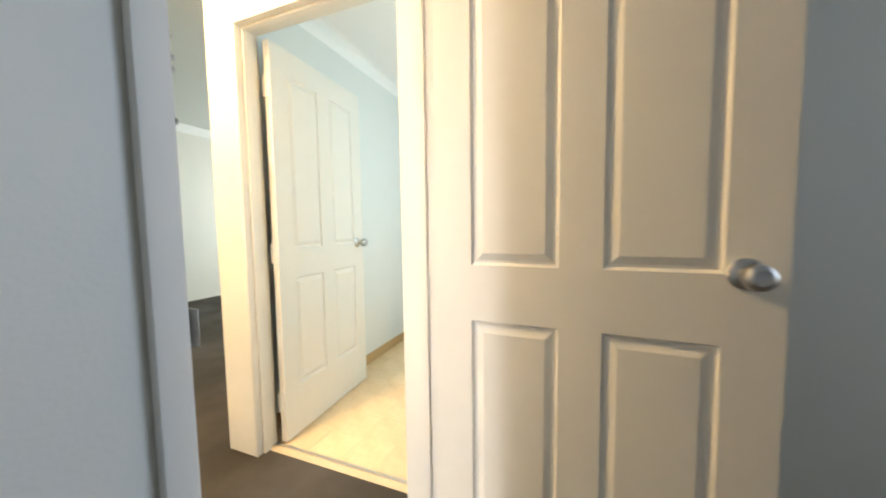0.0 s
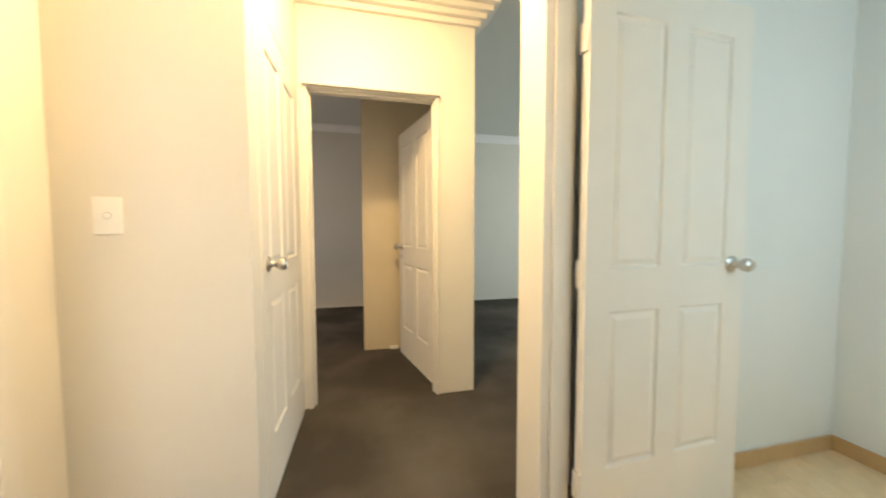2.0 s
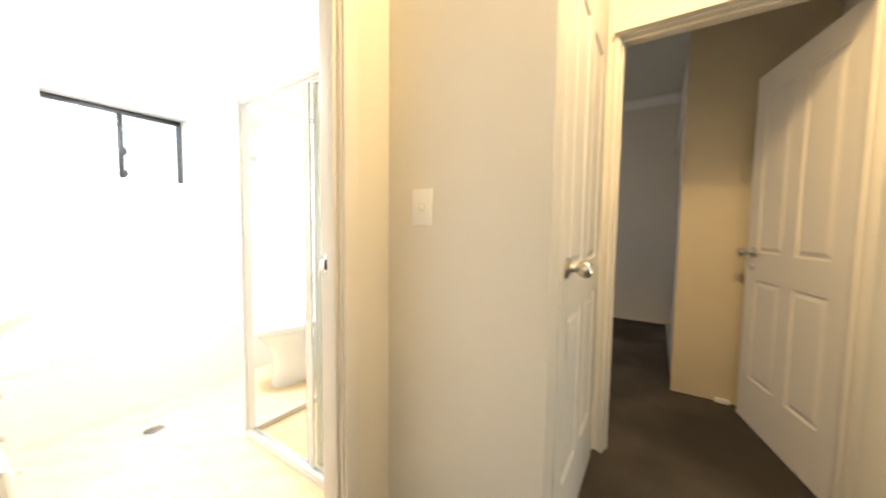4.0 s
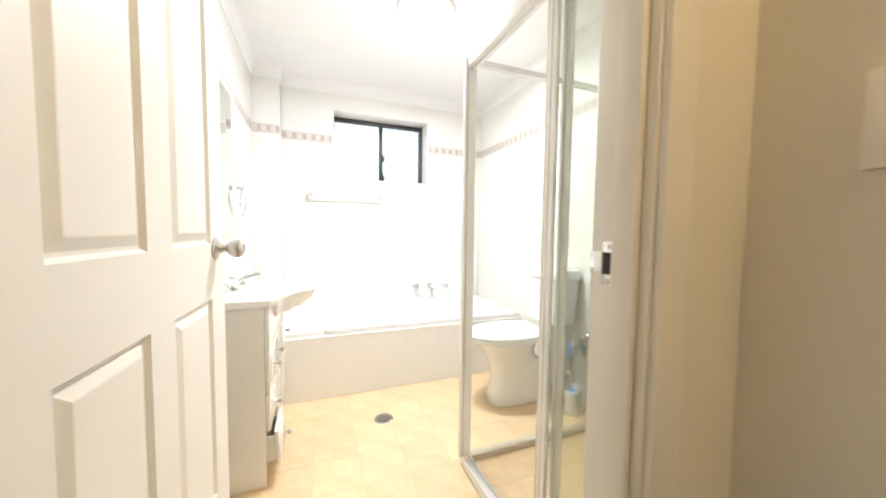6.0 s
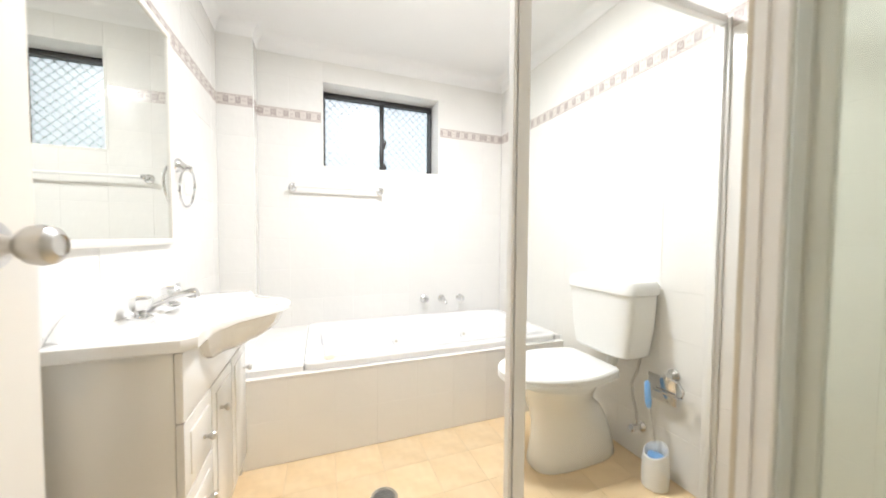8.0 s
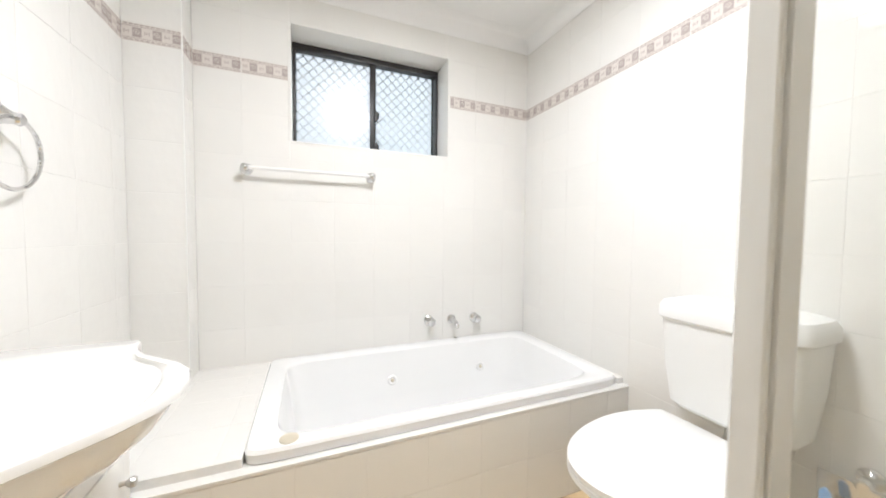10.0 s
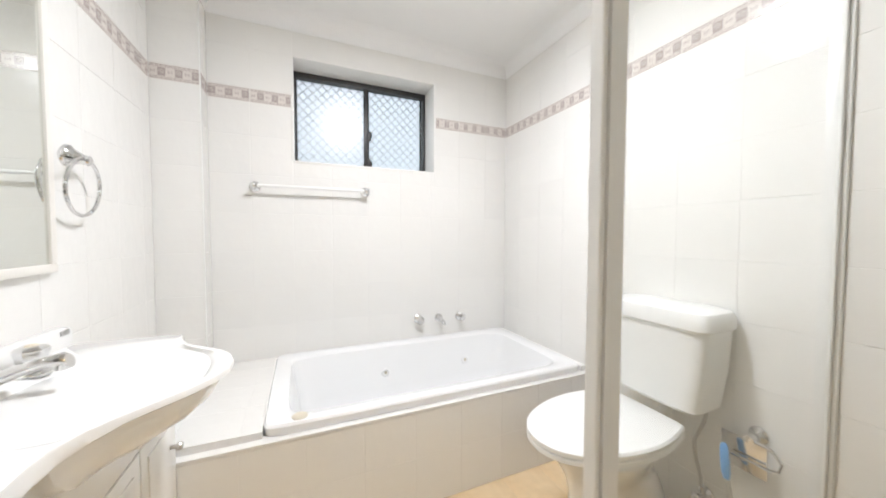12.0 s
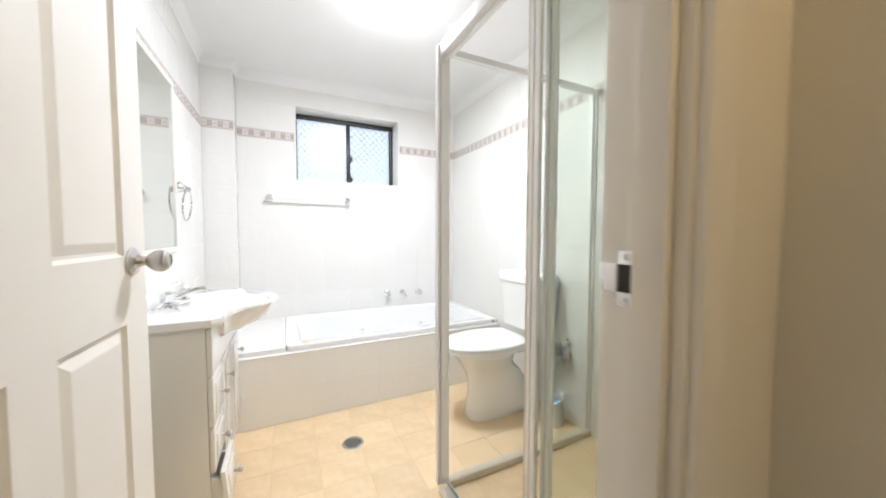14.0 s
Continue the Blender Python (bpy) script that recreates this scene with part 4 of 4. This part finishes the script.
# ---- bathroom window ----
def window():
    w = base("window_1", pose((WX0 + WX1) / 2, -2.90, (WZ0 + WZ1) / 2), "black-framed sliding window with obscure panes and diamond security mesh", "window", kind="structure")
    hw, hh = (WX1 - WX0) / 2, (WZ1 - WZ0) / 2
    f = 0.016
    for a in ((-hw, -0.03, -hh, hw, 0.02, -hh + 0.012), (-hw, -0.03, hh - 0.036, hw, 0.02, hh - 0.004), (-hw, -0.03, -hh + 0.012, -hw + f, 0.02, hh - 0.026), (hw - f, -0.03, -hh + 0.012, hw, 0.02, hh - 0.026)):
        part("window_frame", box(*a, bevel=0.002), BLACK, w)
    mid = -0.012
    part("meeting_stile", box(mid - 0.017, -0.01, -hh + 0.012, mid + 0.017, 0.012, hh - 0.026, bevel=0.002), BLACK, w)
    for z in (-0.05, -0.225):
        part("sash_lock", boxes((mid - 0.026, 0.012, z - 0.03, mid - 0.006, 0.026, z + 0.03), (mid - 0.034, 0.016, z - 0.012, mid - 0.024, 0.03, z + 0.02), bevel=0.003), BLACK, w)
    p = part("pane", box(mid + 0.015, -0.002, -hh + 0.01, hw - f + 0.002, 0.002, hh - 0.024), FROSTED, w, smooth=False)
    p.visible_shadow = False
    p = part("pane", box(-hw + f - 0.002, -0.014, -hh + 0.01, mid - 0.005, -0.010, hh - 0.024), THIN_FROST, w, smooth=False)
    p.visible_shadow = False
    # diamond security mesh outside
    bm = bmesh.new()
    step, r = 0.055, 0.0035
    lo, hi, zb, zt = -hw, hw, -hh, hh
    for k in range(-24, 25):
        for sgn in (1, -1):
            c = k * step
            x0, x1 = sorted(max(lo, min(hi, (z - c) * sgn)) for z in (zb, zt))
            if x1 - x0 > 0.01:
                add_tube(bm, [(x0, -0.055, c + sgn * x0), (x1, -0.055, c + sgn * x1)], r, 6)
    part("security_mesh", bm, FRAME_WHITE, w, "white diamond security mesh")
    part("mesh_frame", boxes((lo, -0.062, zb, hi, -0.048, zb + 0.02), (lo, -0.062, zt - 0.02, hi, -0.048, zt), (lo, -0.062, zb, lo + 0.02, -0.048, zt), (hi - 0.02, -0.062, zb, hi, -0.048, zt)), BLACK, w)
    structure("window_reveal", boxes((WX0, -2.975, WZ1 - 0.004, WX1, BY0 + 0.001, WZ1 + 0.012), (WX0, -2.975, WZ0 - 0.012, WX1, BY0 + 0.001, WZ0 + 0.004), (WX0 - 0.012, -2.975, WZ0, WX0 + 0.004, BY0 + 0.001, WZ1), (WX1 - 0.004, -2.975, WZ0, WX1 + 0.012, BY0 + 0.001, WZ1), bevel=0.002), TILE, "white lined window reveal", "window reveal")


THIN_FROST = glass_mat("obscure_glass", (0.93, 0.97, 0.98), 0.09)
window()

# ---- hall, laundry and rear bedroom ----
sw = thing("light_switch", box(-1.2998, -0.013, 1.147, -1.291, 0.067, 1.268, bevel=0.003), PLASTIC, "white light switch plate on the hall wall", "light switch")
part("rocker", lathe([(0, 0), (0.010, 0), (0.010, 0.002), (0.008, 0.0045), (0, 0.005)], pose(-1.291, 0.027, 1.2075, 0, 90), 20), PLASTIC, sw)
part("rocker_seat", lathe([(0, 0), (0.0125, 0), (0.0125, 0.0008), (0, 0.0008)], pose(-1.2912, 0.027, 1.2075, 0, 90), 20), STEEL, sw)
oyster("ceiling_light", -1.24, 0.82, H, 0.13, HALL_LAMP_GLASS, "lit warm round ceiling light in the hall")


def wardrobe():
    w = base("wardrobe", pose(0, 0, 0), "built-in wardrobe with laminate end panel and sliding doors", "wardrobe", kind="structure")
    part("end_panel", box(-3.245, 0.815, 0, -3.22, 1.5, H - 0.02, bevel=0.002), WARDROBE, w)
    part("top_track", box(-5.19, 0.825, 2.06, -3.245, 0.93, 2.12), GLOSS, w)
    part("bottom_track", box(-5.19, 0.825, 0, -3.245, 0.93, 0.02), ALU_TRIM, w)
    part("bulkhead", box(-5.19, 0.85, 2.12, -3.245, 0.93, H - 0.02), PAINT, w)
    part("sliding_door", box(-4.2, 0.84, 0.02, -3.262, 0.87, 2.06, bevel=0.003), PAINT, w)
    part("sliding_door", box(-5.18, 0.88, 0.02, -4.15, 0.91, 2.06, bevel=0.003), PAINT, w)
    part("door_stile", box(-3.262, 0.832, 0.02, -3.247, 0.878, 2.06, bevel=0.002), ALU_TRIM, w)


wardrobe()
thing("door_stop", boxes((-3.2185, 1.06, 0.0, -3.19, 1.14, 0.028), bevel=0.006), PLASTIC, "small white door stop at the wardrobe panel", "door stop")

# ---- threshold trims ----
structure("threshold_laundry", box(-1.05, 1.572, -0.004, -0.20, 1.588, 0.006, bevel=0.002), ALU_TRIM, "thin metal carpet edge trim", "threshold")
structure("threshold_bath", box(-1.085, -0.182, -0.004, -0.315, -0.166, 0.006, bevel=0.002), ALU_TRIM, "thin metal carpet edge trim", "threshold")

# ---- tiles ----
TILE_MESHES = {}


def plate(w, h, t, material, bev=0.0010):
    """A bevel-edged plate in the x-z plane, face towards +y, its lower corner at the origin."""
    k = (round(w, 3), round(h, 3), t, material.name)
    if k not in TILE_MESHES:
        bm = bmesh.new()
        g = 0.0007
        back = [bm.verts.new(p) for p in ((g, -0.003, g), (w - g, -0.003, g), (w - g, -0.003, h - g), (g, -0.003, h - g))]
        low = [bm.verts.new(p) for p in ((g, t - bev * 0.6, g), (w - g, t - bev * 0.6, g), (w - g, t - bev * 0.6, h - g), (g, t - bev * 0.6, h - g))]
        b = g + bev
        top = [bm.verts.new(p) for p in ((b, t, b), (w - b, t, b), (w - b, t, h - b), (b, t, h - b))]
        bm.faces.new(top)
        for a, c in ((back, low), (low, top)):
            for i in range(4):
                j = (i + 1) % 4
                bm.faces.new((a[i], a[j], c[j], c[i]))
        bmesh.ops.recalc_face_normals(bm, faces=bm.faces)
        TILE_MESHES[k] = finish("tile", bm, material, smooth=False)
    return TILE_MESHES[k]


def border_mesh(w, h=0.07):
    k = (round(w, 3), "border")
    if k not in TILE_MESHES:
        bm = bmesh.new()
        add_box(bm, 0.001, -0.003, 0.001, w - 0.001, 0.006, h - 0.001, bevel=0.0015)
        n = max(1, round(w / 0.0167))
        for z in (0.004, h - 0.0085):
            for i in range(n):
                add_box(bm, 0.002 + (w - 0.004) * i / n, 0.004, z, 0.002 + (w - 0.004) * (i + 0.72) / n, 0.0064, z + 0.0045, mat_index=2)
        for z in (0.012, h - 0.0142):
            add_box(bm, 0.002, 0.004, z, w - 0.002, 0.0064, z + 0.0022, mat_index=2)
        n = max(1, round(w / 0.0333))
        for i in range(n):
            c, e = (i + 0.5) * w / n, 0.45 * w / n
            if i % 2 == 0:
                # a dark square with a pale scroll
                add_box(bm, c - e, 0.004, 0.0175, c + e, 0.0064, h - 0.0175, mat_index=1)
                add_tube(bm, [(c + (0.0115 - 0.0009 * j) * math.cos(0.8 * j), 0.0064, h / 2 + (0.0115 - 0.0009 * j) * math.sin(0.8 * j)) for j in range(12)], 0.0012, 4)
            else:
                for dx, up in ((-0.006, 0.006), (0.001, 0.0035), (0.007, 0.006)):
                    add_box(bm, c + dx - 0.0015, 0.004, h / 2 - up, c + dx + 0.0015, 0.0064, h / 2 + up, mat_index=2)
        TILE_MESHES[k] = finish("border_tile", bm, [BORDER, MOTIF, MOTIF_DARK], smooth=False)
    return TILE_MESHES[k]


def piece(name, mesh, parent, m):
    ob = new(name, mesh)
    ob.parent = parent
    ob.matrix_local = m
    return ob


def spans(lo, hi, start, step=0.2):
    k = math.floor((lo - start) / step)
    out, a = [], lo
    while a < hi - 1e-4:
        k += 1
        b = min(hi, start + k * step)
        if b - a > 0.012:
            out.append((a, b))
        a = max(a, b)
    return out


Z_ROWS = [(0.2 * i, 0.2 * i + 0.2) for i in range(8)] + [(1.6, 1.77), (1.84, 2.04), (2.04, 2.255)]


def tile_wall(parent, m, lo, hi, start, z_from=0.0, hole=None):
    """Tiles from lo to hi along m's x, in rows from z_from up, with a border row, leaving out the hole (x0, z0, x1, z1)."""
    for a, b in spans(lo, hi, start):
        for z0, z1 in Z_ROWS:
            if z1 < z_from + 0.01:
                continue
            rects = [(a, max(z0, z_from), b, z1)]
            if hole and a < hole[2] and b > hole[0] and z0 < hole[3] and z1 > hole[1]:
                rects = []
                if a < hole[0] - 0.008:
                    rects.append((a, z0, hole[0], z1))
                if b > hole[2] + 0.008:
                    rects.append((hole[2], z0, b, z1))
                c, d = max(a, hole[0]), min(b, hole[2])
                if z0 < hole[1] - 0.008:
                    rects.append((c, z0, d, hole[1]))
                if z1 > hole[3] + 0.008:
                    rects.append((c, hole[3], d, z1))
            for r in rects:
                wob = random.uniform(-0.0003, 0.0003)
                piece("tile", plate(r[2] - r[0], r[3] - r[1], 0.006, TILE), parent, m @ pose(r[0], wob, r[1], random.uniform(-0.05, 0.05), 0, random.uniform(-0.05, 0.05)))
        if hole and a < hole[2] and b > hole[0]:
            bits = [(a, hole[0]), (hole[2], b)]
        else:
            bits = [(a, b)]
        for c, d in bits:
            if d - c > 0.02:
                piece("border_tile", border_mesh(d - c), parent, m @ pose(c, 0, 1.77))


# local x runs along the wall, local y out of it
tile_wall(wall_bath_window, pose(0, BY0 - 0.006, 0), BX0, NX, -0.6, 0.4, (WX0, WZ0, WX1, WZ1))
tile_wall(wall_bath_nib, pose(0, NY - 0.006, 0), NX, BX1, NX, 0.4)
tile_wall(wall_bath_nib, pose(NX + 0.006, 0, 0, 0, 0, 90), BY0, NY, BY0, 0.4)
tile_wall(wall_bath_west, pose(BX0 - 0.006, 0, 0, 0, 0, -90), -BY1, -BY0, 0.155)
tile_wall(wall_bath_east, pose(BX1 + 0.006, 0, 0, 0, 0, 90), NY, BY1, 0.1)
for a, b in spans(BX0, BX1, -0.64):
    for z0, z1 in ((0.0, 0.2), (0.2, 0.382)):
        piece("tile", plate(b - a, z1 - z0, 0.006, TILE), hob, pose(a, HY - 0.006, z0))
    piece("edge_tile", plate(b - a, 0.055, 0.006, TILE), hob, pose(a, HY + 0.002, HZ - 0.006, 90, 0, 0) @ pose(0, 0, 0))
    if b > -0.70:
        for c, d in ((HY - 0.03 - 0.2 * i, HY - 0.03 - 0.2 * (i + 1)) for i in range(4)):
            if c > BY0 + 0.02 and max(d, BY0) < c:
                piece("tile", plate(b - max(a, -0.70), c - max(d, BY0), 0.006, TILE), hob, pose(max(a, -0.70), c, HZ + 0.020, 90))


def floor_tiles(parent, x0, x1, sx, y0, y1, sy, skip=()):
    for a, b in spans(x0, x1, sx):
        for c, d in spans(y0, y1, sy):
            piece("floor_tile", plate(b - a, d - c, 0.006, FLOOR_TILE), parent, pose(a, d, -0.006 + random.uniform(-0.0004, 0.0004), 90))


floor_tiles(bpy.data.objects["bathroom_floor"], BX0, BX1, -0.64, HY, -0.174, HY)
floor_tiles(bpy.data.objects["laundry_floor"], -1.17, 0.6, -1.05, 1.58, 3.24, 1.58)
sk = structure("skirting_laundry", boxes((-1.17, 1.58, 0, -1.166, 3.24, 0.078), (-1.17, 3.236, 0, 0.6, 3.24, 0.078)), FLOOR_GROUT, "brown tile skirting in the laundry", "skirting")
for c, d in spans(1.58, 3.24, 1.58):
    piece("skirting_tile", plate(d - c, 0.08, 0.006, BROWN_TILE), sk, pose(-1.166, c, 0, 0, 0, -90) @ pose(-(d - c), 0, 0))
for a, b in spans(-1.16, 0.6, -1.05):
    piece("skirting_tile", plate(b - a, 0.08, 0.006, BROWN_TILE), sk, pose(b, 3.236, 0, 0, 0, 180))
